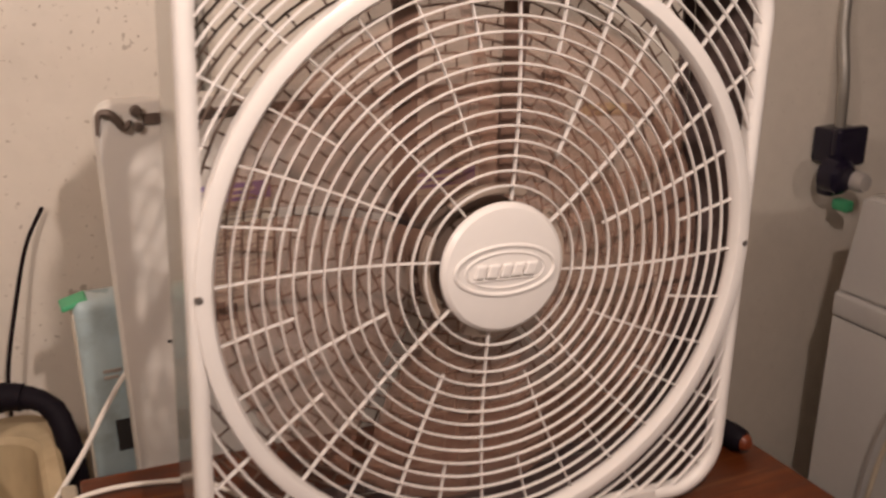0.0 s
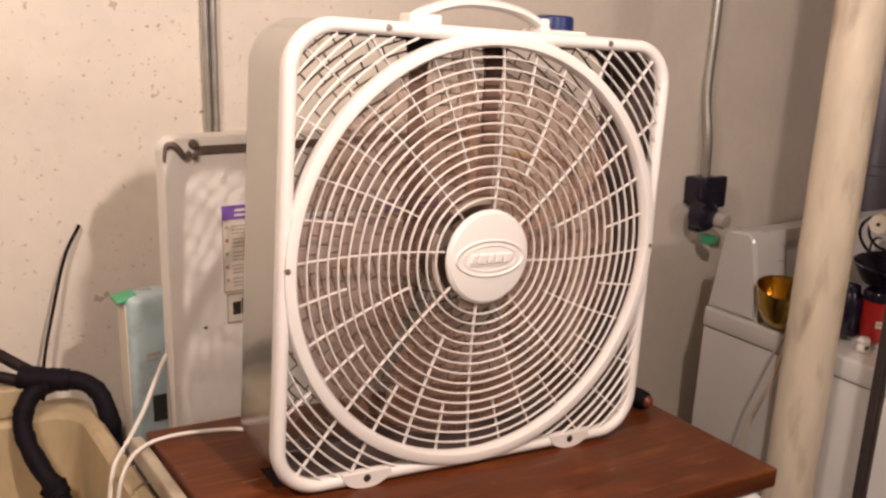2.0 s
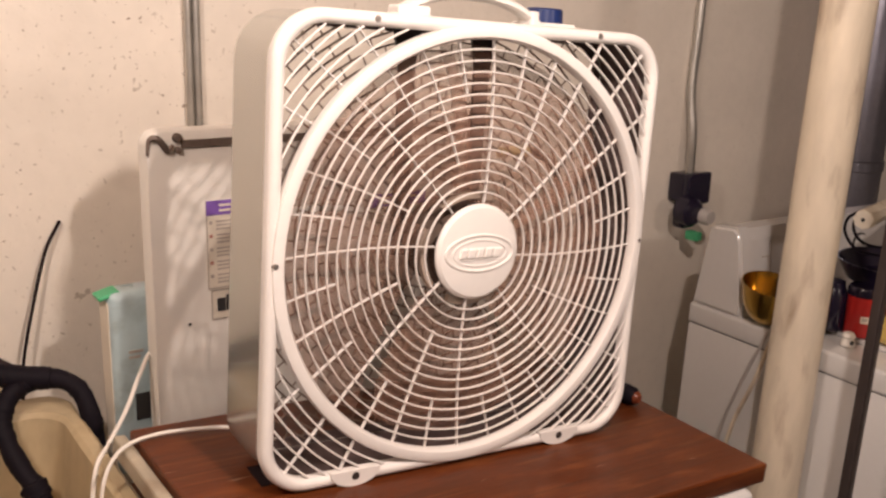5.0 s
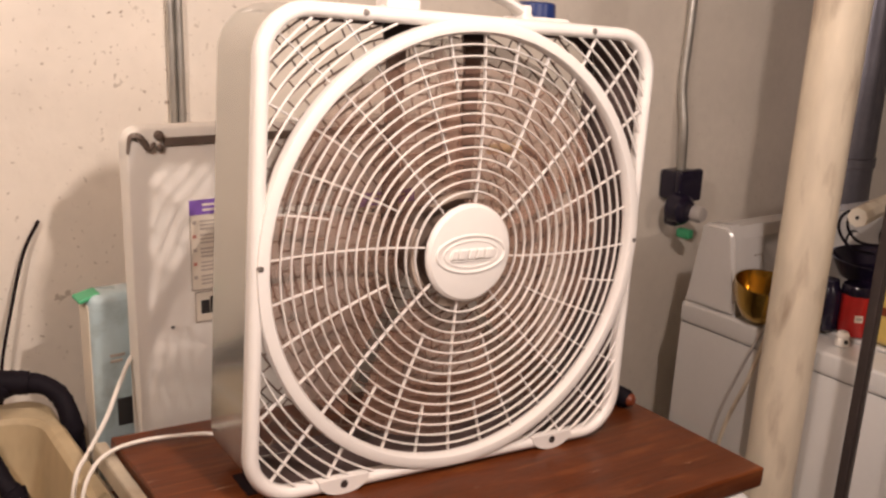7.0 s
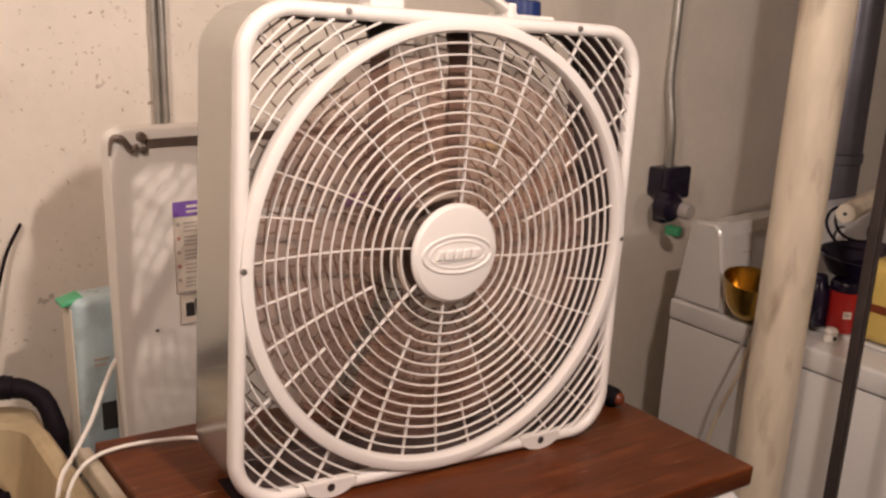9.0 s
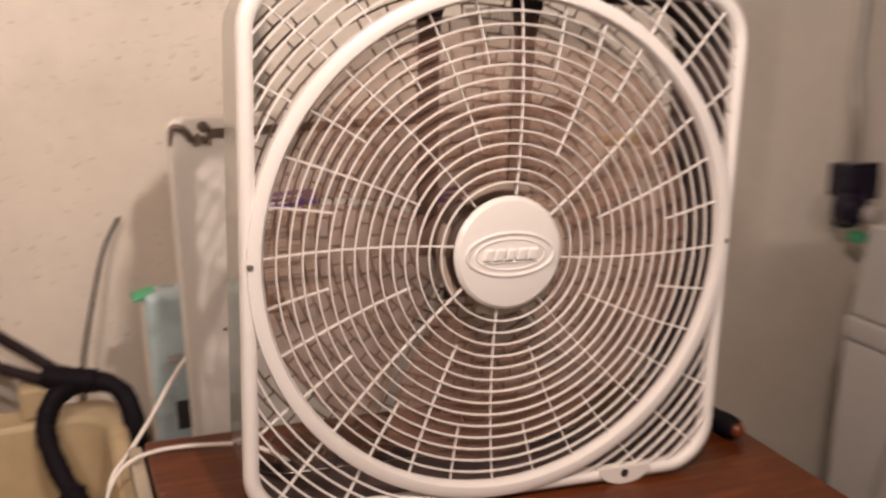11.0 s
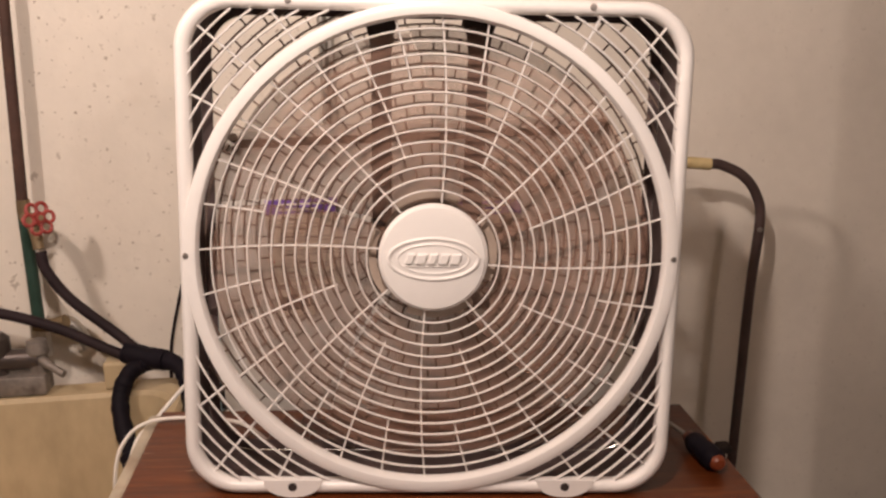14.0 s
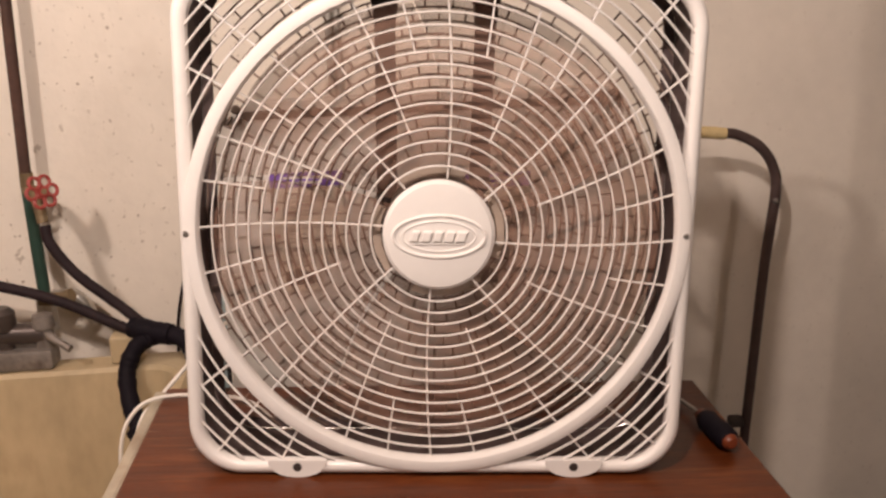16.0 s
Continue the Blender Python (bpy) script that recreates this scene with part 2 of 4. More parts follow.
def tube(bm, points, radius, sides=10, closed=False, flat=1.0, cap=True):
    """A tube along points; radius may be a list."""
    pts = [Vector(p) for p in points]
    n = len(pts)
    rad = radius if isinstance(radius, (list, tuple)) else [radius] * n
    loops, up = [], None
    for i, p in enumerate(pts):
        a = pts[(i - 1) % n] if closed or i else pts[0]
        b = pts[(i + 1) % n] if closed or i < n - 1 else pts[-1]
        d = (b - a).normalized()
        if up is None:
            up = d.orthogonal().normalized() if abs(d.y) > 0.9 else (Vector((0, 1, 0)) - d * d.y).normalized()
        else:
            up = (up - d * up.dot(d)).normalized()
        side = d.cross(up)
        loops.append([bm.verts.new(p + rad[i] * (math.cos(2 * math.pi * k / sides) * side + flat * math.sin(2 * math.pi * k / sides) * up)) for k in range(sides)])
    for i in range(n if closed else n - 1):
        a, b = loops[i], loops[(i + 1) % n]
        for k in range(sides):
            bm.faces.new((a[k], a[(k + 1) % sides], b[(k + 1) % sides], b[k]))
    if cap and not closed:
        bm.faces.new(loops[0])
        bm.faces.new(loops[-1][::-1])
    return bm


def curve(points, steps=8):
    """A smooth line through the points."""
    pts = [Vector(p) for p in points]
    ext = [2 * pts[0] - pts[1]] + pts + [2 * pts[-1] - pts[-2]]
    out = []
    for i in range(1, len(ext) - 2):
        a, b, c, d = ext[i - 1:i + 3]
        for s in range(steps):
            t = s / steps
            out.append(0.5 * (2 * b + (c - a) * t + (2 * a - 5 * b + 4 * c - d) * t * t + (3 * b - a - 3 * c + d) * t ** 3))
    return out + [pts[-1]]


def lathe(bm, profile, sides=32, axis="z", centre=(0, 0, 0), closed=False):
    """Turns rows of (radius, height) about an axis."""
    loops = []
    for r, h in profile:
        row = []
        for k in range(sides):
            a = 2 * math.pi * k / sides
            c, s = r * math.cos(a), r * math.sin(a)
            p = (c, s, h) if axis == "z" else (c, h, s)
            row.append(bm.verts.new(Vector(p) + Vector(centre)))
        loops.append(row)
    for a, b in zip(loops, loops[1:]):
        for k in range(sides):
            bm.faces.new((a[k], a[(k + 1) % sides], b[(k + 1) % sides], b[k]))
    if profile[0][0] > 1e-5 and not closed:
        bm.faces.new(loops[0])
    if profile[-1][0] > 1e-5 and not closed:
        bm.faces.new(loops[-1])
    bmesh.ops.remove_doubles(bm, verts=bm.verts, dist=1e-5)
    return bm


def rounded_square(half, radius, steps=8):
    out = []
    for q, (sx, sz) in enumerate(((1, 1), (-1, 1), (-1, -1), (1, -1))):
        for k in range(steps + 1):
            a = math.pi / 2 * (q + k / steps)
            out.append((sx * (half - radius) + radius * math.cos(a), sz * (half - radius) + radius * math.sin(a)))
    return out


def square_sweep(bm, rows, steps=8):
    """Rounded-square loops (half size, corner radius, y), joined in order into a closed profile."""
    loops = [[bm.verts.new((x, y, z)) for x, z in rounded_square(h, r, steps)] for h, r, y in rows]
    n = len(loops[0])
    for a, b in zip(loops, loops[1:] + loops[:1]):
        for k in range(n):
            bm.faces.new((a[k], a[(k + 1) % n], b[(k + 1) % n], b[k]))
    return bm


# ---------------------------------------------------------------- the room
# the masonry wall runs a little askew of the fan
ROOM = pose(0, 0.021, 0, 0, 0, 3.4)


def setting(name, bm, mat, label):
    ob = part(name, bm, mat)
    ob.matrix_world = ROOM
    return tagged(ob, label, name.split("_")[0], kind="structure")


setting("wall_back", boxed(-2.3, 2.9, 0.60, 0.75, 0, 2.25), WALL, "cream painted masonry basement wall, specked and chipped")
setting("wall_left", boxed(-2.45, -2.3, -3.2, 0.75, 0, 2.25), BLOCK, "bare grey concrete basement side wall")
setting("wall_right", boxed(2.9, 3.05, -3.2, 0.75, 0, 2.25), BLOCK, "bare grey concrete basement side wall")
setting("wall_front", boxed(-2.45, 3.05, -3.35, -3.2, 0, 2.25), BLOCK, "bare grey concrete basement wall behind the walk")
setting("floor", boxed(-2.45, 3.05, -3.35, 0.75, -0.1, 0), FLOOR, "bare grey concrete basement floor")
setting("ceiling", boxed(-2.45, 3.05, -3.35, 0.75, 2.25, 2.35), CEILING, "brown boarded basement ceiling")

# ---------------------------------------------------------------- the fan
FAN = pose(0, 0, 1.2, -2.01, 3.325, -0.06)
fan = thing("box_fan", FAN @ pose(0, 0, -0.2665), "white plastic box fan standing on a brown wooden board", "fan")
UP = 0.2665


def lifted(bm):
    """Fan parts are modelled round the hub."""
    bmesh.ops.translate(bm, verts=bm.verts, vec=(0, 0, UP))
    return bm


def narrowed(bm, by=0.984):
    """The fan is a little narrower than it is high."""
    bmesh.ops.scale(bm, verts=bm.verts, vec=(by, 1, 1))
    return lifted(bm)


def off(r):
    """How far the swirled spokes run beside the true radius."""
    return 0.0045 + 0.0064 * max(0.0, 1 - ((r - 0.135) / 0.115) ** 2) - 0.0045 * max(0, (r - 0.25) / 0.04)


def spoke_points(deg, r0, r1, y, steps=8):
    out = []
    for k in range(steps + 1):
        r = r0 + (r1 - r0) * k / steps
        a = radians(deg) - math.asin(off(r) / r)
        out.append((r * math.cos(a), y, r * math.sin(a)))
    return out


def in_square(x, z, half, radius):
    dx, dz = abs(x) - (half - radius), abs(z) - (half - radius)
    return max(dx, dz) < radius if dx < 0 or dz < 0 else math.hypot(dx, dz) < radius


def arc(r, a0, a1, y, steps):
    return [(r * math.cos(a0 + (a1 - a0) * k / steps), y, r * math.sin(a0 + (a1 - a0) * k / steps)) for k in range(steps + 1)]


# shell and front frame
part("housing", narrowed(square_sweep(bmesh.new(), [(0.2625, 0.056, 0.010), (0.2625, 0.056, 0.112), (0.257, 0.052, 0.114), (0.257, 0.052, 0.108), (0.2605, 0.054, 0.105), (0.2605, 0.054, 0.010)], 10), 0.992), HOUSING, fan, "grey-white enamelled metal housing", True)
part("front_frame", narrowed(square_sweep(bmesh.new(), [(0.264, 0.057, 0.012), (0.2648, 0.057, 0.005), (0.2640, 0.0565, 0.000), (0.2618, 0.055, -0.0035), (0.2585, 0.0525, -0.0052), (0.2550, 0.050, -0.0052), (0.2520, 0.0475, -0.0038), (0.2500, 0.0455, -0.001), (0.2492, 0.0448, 0.004), (0.2492, 0.0448, 0.009)], 12), 0.992), WHITE, fan, "", True)
bm = bmesh.new()
lathe(bm, [(0.2455, 0.006), (0.2445, -0.003), (0.2475, -0.0085), (0.2540, -0.0095), (0.2595, -0.0075), (0.2610, 0.000), (0.2605, 0.006), (0.2455, 0.006)], 96, "y", closed=True)
part("grille_rim", narrowed(bm, 0.990), WHITE, fan, "", True)

# extra dark sheet: the shade inside the housing is put into its colour
part("shade_liner", narrowed(square_sweep(bmesh.new(), [(0.2598, 0.053, 0.013), (0.2598, 0.053, 0.1045), (0.2592, 0.053, 0.1045), (0.2592, 0.053, 0.013)], 10), 0.992), LINER, fan, "dark sheet inside the housing, shade in its colour", True)

part("rear_frame", narrowed(square_sweep(bmesh.new(), [(0.2588, 0.052, 0.106), (0.2475, 0.042, 0.1065), (0.2470, 0.042, 0.1085), (0.2475, 0.042, 0.1105), (0.2568, 0.052, 0.1115)], 10), 0.992), LINER, fan, "dark rear edge of the housing, shade in its colour", True)

# front grille: rings, swirled spokes, corner bars
for k in range(14):
    r = 0.0708 + 0.01254 * k
    part("grille_ring", narrowed(tube(bmesh.new(), arc(r, 0, 2 * math.pi * 89 / 90, 0.0, 89), 0.00108, 6, True, 1.9)), WHITE, fan, "", True)
for k in range(32):
    r0 = 0.058 if k % 4 == 0 else 0.106 if k % 4 == 2 else 0.185
    part("spoke", narrowed(tube(bmesh.new(), spoke_points(k * 11.25, r0, 0.2475, 0.003), 0.00108, 6, flat=2.5)), WHITE, fan, "", True)
for q in range(4):
    for k in range(5):
        r = 0.2715 + 0.0126 * k
        span = [a for a in np.linspace(0, math.pi / 2, 181) if in_square(r * math.cos(a), r * math.sin(a), 0.2495, 0.045)]
        if len(span) > 3:
            a0 = q * math.pi / 2
            part("corner_bar", lifted(tube(bmesh.new(), arc(r, span[0] + a0, span[-1] + a0, 0.0, 14), 0.00125, 6, flat=1.7)), WHITE, fan, "", True)
    for d in (-11.25, 0, 11.25):
        deg = q * 90 + 45 + d
        r1 = max(r for r in np.linspace(0.26, 0.35, 91) if in_square(*[f(radians(deg)) * r for f in (math.cos, math.sin)], 0.2495, 0.045))
        part("corner_spoke", lifted(tube(bmesh.new(), spoke_points(deg, 0.26, r1, 0.003, 3), 0.00125, 6, flat=2.2)), WHITE, fan, "", True)

# hub cap with a raised oval and worn raised marks
hub = part("hub_cap", lifted(lathe(bmesh.new(), [(0.0, -0.0095), (0.040, -0.0092), (0.0535, -0.0075), (0.0570, -0.004), (0.0575, -0.001), (0.054, 0.004), (0.0, 0.004)], 64, "y")), WHITE, fan, "smooth white plastic hub cap", True)


def oval(a, b, y, steps=64):
    return [(a * math.cos(2 * math.pi * k / steps), y, b * math.sin(2 * math.pi * k / steps)) for k in range(steps)]


part("oval_border", lifted(tube(bmesh.new(), oval(0.0465, 0.0215, -0.0090), 0.0020, 8, True)), WHITE, hub, "", True)
part("oval_border", lifted(tube(bmesh.new(), oval(0.0370, 0.0155, -0.0090), 0.0014, 8, True)), WHITE, hub, "", True)
for k, w in enumerate((0.0085, 0.0105, 0.0085, 0.0100, 0.0105)):
    x = -0.0245 + 0.0118 * k
    bm = boxed(x - w / 2, x + w / 2, -0.0128, -0.0085, -0.0055, 0.0060, 0.0016)
    for v in bm.verts:
        v.co.x += 0.30 * v.co.z
    part("raised_mark", lifted(bm), WHITE, hub)
part("raised_ledge", lifted(boxed(-0.031, 0.029, -0.0108, -0.0085, -0.0086, -0.0070, 0.0006, 1)), WHITE, hub)
for q in range(4):
    bm = bmesh.new()
    loops = []
    for a in np.linspace(radians(90 * q - 24), radians(90 * q + 40), 17):
        loops.append([bm.verts.new((r * math.cos(a), y, r * math.sin(a))) for r, y in ((0.0600, 0.014), (0.0680, 0.012), (0.0685, 0.020), (0.0600, 0.020))])
    for a, b in zip(loops, loops[1:]):
        for k in range(4):
            bm.faces.new((a[k], a[(k + 1) % 4], b[(k + 1) % 4], b[k]))
    bm.faces.new(loops[0])
    bm.faces.new(loops[-1][::-1])
    part("inner_collar", lifted(bm), COLLAR, fan, "", True)

# screws and feet
for x, z, y in ((-0.2540, 0.0, -0.0025), (0.2520, 0.002, -0.0025), (-0.148, 0.2575, 0.0), (0.155, 0.2575, 0.0)):
    screw = part("screw", lifted(lathe(bmesh.new(), [(0.0, -0.0072), (0.0028, -0.0070), (0.0036, -0.0055), (0.0036, 0.004), (0.0, 0.004)], 14, "y", (x, y, z))), STEEL, fan, "small steel screw head", True)
for x in (-0.148, 0.149):
    bm = bmesh.new()
    outer = [(0.031 * math.cos(a), -0.2665 + 0.0175 + (0.0 if math.sin(a) > 0 else 0.0175 * math.sin(a))) for a in np.linspace(math.pi, 2 * math.pi, 21)]
    outer = [(px, pz) for px, pz in outer] + [(0.031, -0.2470), (-0.031, -0.2470)]
    fr = [bm.verts.new((x + px, -0.0068, pz)) for px, pz in outer]
    bk = [bm.verts.new((x + px, 0.004, pz)) for px, pz in outer]
    bm.faces.new(fr)
    bm.faces.new(bk[::-1])
    for k in range(len(fr)):
        bm.faces.new((fr[k], fr[(k + 1) % len(fr)], bk[(k + 1) % len(fr)], bk[k]))
    foot = part("foot", lifted(bm), WHITE, fan)
    part("screw_hole", lifted(lathe(bmesh.new(), [(0.0048, -0.0071), (0.0048, -0.006), (0.0, -0.006)], 16, "y", (x, 0, -0.2545))), STRAP, foot, "dark screw hole", True)

# black strips paint the shadow gap below the housing's rounded bottom corners
for x in (-0.207, 0.207):
    part("shadow_strip", lifted(boxed(x - 0.040, x + 0.040, 0.030, 0.110, -0.2662, -0.2632, 0.001)), MATT, fan, "thin black strip for the shadow under the housing")

# motor, straps, blades, rear grille
part("motor", lifted(lathe(bmesh.new(), [(0.0, 0.024), (0.05, 0.026), (0.055, 0.034), (0.055, 0.078), (0.047, 0.086), (0.0, 0.086)], 40, "y")), DUSTY, fan, "dusty grey motor can", True)
# steel straps behind the blades, coloured dark for the shade they hang in
for x, lean in ((-0.0545, -0.004), (0.0455, 0.004)):
    bm = bmesh.new()
    rim = [(-0.0110, -0.02), (-0.0110, 0.205), (-0.0135, 0.228), (-0.0175, 0.240), (-0.0175, 0.259), (0.0175, 0.259), (0.0175, 0.240), (0.0135, 0.228), (0.0110, 0.205), (0.0110, -0.02)]
    near = [bm.verts.new((x + px + lean * pz / 0.25, 0.0862, pz)) for px, pz in rim]
    far = [bm.verts.new((x + px + lean * pz / 0.25, 0.0905, pz)) for px, pz in rim]
    bm.faces.new(near)
    bm.faces.new(far[::-1])
    for k in range(len(rim)):
        bm.faces.new((near[k], near[(k + 1) % len(rim)], far[(k + 1) % len(rim)], far[k]))
    part("motor_strap", lifted(bm), STRAP, fan, "steel motor strap, dark brown with its shade, flared at the top")


def blade(turn):
    bm = bmesh.new()
    rows, cols = 9, 9
    grid = []
    for i in range(rows):
        r = 0.052 + (0.241 - 0.052) * i / (rows - 1)
        half = radians(36.0)
        row = []
        for j in range(cols):
            s = -1 + 2 * j / (cols - 1)
            a = radians(turn) + s * half + radians(16) * (i / (rows - 1))
            rr = r - 0.010 * (i / (rows - 1)) * s * s * (1 if s < 0 else 0.35)
            y = 0.052 + 0.019 * s * (1 - 0.25 * i / (rows - 1)) - 0.005 * (1 - s * s)
            row.append(bm.verts.new((rr * math.cos(a), y, rr * math.sin(a))))
        grid.append(row)
    for i in range(rows - 1):
        for j in range(cols - 1):
            bm.faces.new((grid[i][j], grid[i][j + 1], grid[i + 1][j + 1], grid[i + 1][j]))
    bmesh.ops.recalc_face_normals(bm, faces=bm.faces)
    bmesh.ops.solidify(bm, geom=bm.faces[:], thickness=0.0016)
    return bm


REAR, PITCH = 0.0705, 0.0143
for k in range(5):
    part("blade", lifted(blade(45 + 72 * k)), BLADE, fan, "plastic fan blade, brown and see-through for the haze of its spin", True)
for k in range(13):
    r = REAR + PITCH * k
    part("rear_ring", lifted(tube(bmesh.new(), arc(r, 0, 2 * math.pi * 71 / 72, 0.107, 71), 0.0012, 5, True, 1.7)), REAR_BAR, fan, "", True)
for q in range(4):
    for k in range(5):
        r = REAR + PITCH * (13 + k)
        span = [a for a in np.linspace(0, math.pi / 2, 181) if in_square(r * math.cos(a), r * math.sin(a), 0.257, 0.050)]
        if len(span) > 3:
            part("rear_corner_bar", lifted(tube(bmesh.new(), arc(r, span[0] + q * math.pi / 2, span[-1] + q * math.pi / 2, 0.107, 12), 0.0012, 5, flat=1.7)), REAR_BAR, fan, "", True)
bm = bmesh.new()
for k in range(18):
    r = REAR + PITCH * k
    count = 28 if k < 5 else 48
    for j in range(count):
        a = 2 * math.pi * (j + 0.5 * (k % 2)) / count
        p, q = [(rr * math.cos(a), 0.107, rr * math.sin(a)) for rr in (r, r + PITCH)]
        if in_square(q[0], q[2], 0.258, 0.05):
            tube(bm, [p, q], 0.0011, 4)
tagged(part("rear_lattice", lifted(bm), REAR_BAR, fan, "brown rear grille cross bars"), kind="stuff")

# carrying handle and speed knob
handle = part("carry_handle", lifted(tube(bmesh.new(), curve([(-0.098, 0.050, 0.262), (-0.080, 0.050, 0.277), (-0.035, 0.050, 0.291), (0.010, 0.050, 0.293), (0.055, 0.050, 0.287), (0.088, 0.050, 0.273), (0.098, 0.050, 0.263)], 6), 0.0062, 10, flat=1.9)), WHITE, fan, "arched white plastic carrying handle", True)
part("handle_mount", lifted(boxed(-0.100, -0.058, 0.038, 0.066, 0.260, 0.276, 0.003)), WHITE, handle)
part("handle_mount", lifted(boxed(0.082, 0.094, 0.038, 0.066, 0.260, 0.282, 0.003)), WHITE, handle)
plate = part("switch_plate", lifted(boxed(0.095, 0.158, 0.045, 0.100, 0.260, 0.270, 0.003)), WHITE, fan)
part("speed_knob", lifted(lathe(bmesh.new(), [(0.0, 0.288), (0.021, 0.288), (0.0235, 0.286), (0.0245, 0.270), (0.0, 0.270)], 24, "z", (0.128, 0.075, 0))), BLUEKNOB, plate, "dark blue plastic speed knob", True)

# ---------------------------------------------------------------- board under the fan, cabinet below
BENCH = FAN @ pose(0, 0, -0.2665, 2.0, 0, 3.0)
bench = thing("bench", BENCH, "reddish-brown stained wooden board on a white cabinet", "table")
part("tabletop", boxed(-0.332, 0.371, -0.179, 0.246, -0.027, 0.0, 0.003), WOOD, bench, "reddish-brown stained wooden board")
cab = part("cabinet_body", boxed(-0.300, 0.338, -0.172, 0.240, -0.80, -0.085, 0.008), APPLIANCE, bench, "white enamelled cabinet")
part("cabinet_top", boxed(-0.310, 0.343, -0.190, 0.245, -0.085, -0.028, 0.012, 3), APPLIANCE, cab)
part("edge_rail", boxed(-0.350, -0.334, -0.160, 0.255, -0.034, -0.008, 0.004), RAIL, bench, "pale worn rail along the side of the board")
part("rear_shelf", boxed(-0.33, 0.355, 0.248, 0.36, -0.160, -0.135, 0.003), WOOD, bench, "low wooden shelf behind the board")
for x in (-0.26, 0.305):
    for y in (-0.10, 0.20):
        part("leg", boxed(x - 0.02, x + 0.02, y - 0.02, y + 0.02, -0.945, -0.80, 0.003), STRAP, bench)


def on_bench(x, y, rz=0.0):
    """A pose on the board, at bench metres."""
    return BENCH @ pose(x, y, 0.0, 0, 0, rz)


# white metal panel behind the fan, with stickers
panel = thing("metal_panel", ROOM @ pose(0.000, 0.314, 0.933, -1, 0.3, 0), "white sheet-metal panel with a dark top strip, standing behind the board", "panel")


def rounded_sheet(x0, x1, z0, z1, r, y0, y1, steps=8):
    bm = bmesh.new()
    outline = [(x0, z0), (x1, z0)]
    outline += [(x1 - r + r * math.cos(a), z1 - r + r * math.sin(a)) for a in np.linspace(0, math.pi / 2, steps + 1)]
    outline += [(x0 + r + r * math.cos(a), z1 - r + r * math.sin(a)) for a in np.linspace(math.pi / 2, math.pi, steps + 1)]
    cx, cz = (x0 + x1) / 2, (z0 + z1) / 2
    rows = []
    for inset, y in ((0.005, y0), (0.0015, y0 + 0.0015), (0.0, y0 + 0.005), (0.0, y1)):
        rows.append([bm.verts.new((x - math.copysign(inset, x - cx), y, z - math.copysign(inset, z - cz))) for x, z in outline])
    for a, b in zip(rows, rows[1:]):
        for k in range(len(a)):
            bm.faces.new((a[k], a[(k + 1) % len(a)], b[(k + 1) % len(a)], b[k]))
    bm.faces.new(rows[0])
    bm.faces.new(rows[-1][::-1])
    return bm


part("sheet", rounded_sheet(-0.278, 0.285, -0.12, 0.374, 0.022, 0.0, 0.032), BOARD, panel, "white enamelled sheet", True)
part("top_strip", boxed(-0.232, 0.250, -0.003, 0.001, 0.350, 0.361, 0.001, 1), BRONZE, panel, "dark brown metal strip")
for x in (-0.238, 0.252):
    part("knob", lathe(bmesh.new(), [(0.0, -0.008), (0.0045, -0.0075), (0.0062, -0.005), (0.0062, -0.001), (0.0, -0.001)], 18, "y", (x, 0, 0.3645)), BRONZE, panel, "round dark knob", True)
    part("knob", lathe(bmesh.new(), [(0.0, -0.006), (0.0035, -0.0055), (0.005, -0.004), (0.005, -0.001), (0.0, -0.001)], 16, "y", (x + 0.001, 0, 0.3485)), BRONZE, panel, "", True)
for s_ in (-1, 1):
    part("hook", tube(bmesh.new(), curve([(s_ * 0.2775, -0.001, 0.343), (s_ * 0.274, -0.003, 0.364), (s_ * 0.264, -0.004, 0.364), (s_ * 0.257, -0.004, 0.356), (s_ * 0.251, -0.004, 0.348), (s_ * 0.244, -0.004, 0.356)], 5), [0.0010 + 0.0035 * math.sin(math.pi * (k + 2) / 30) for k in range(26)], 8), BRONZE, panel, "", True)


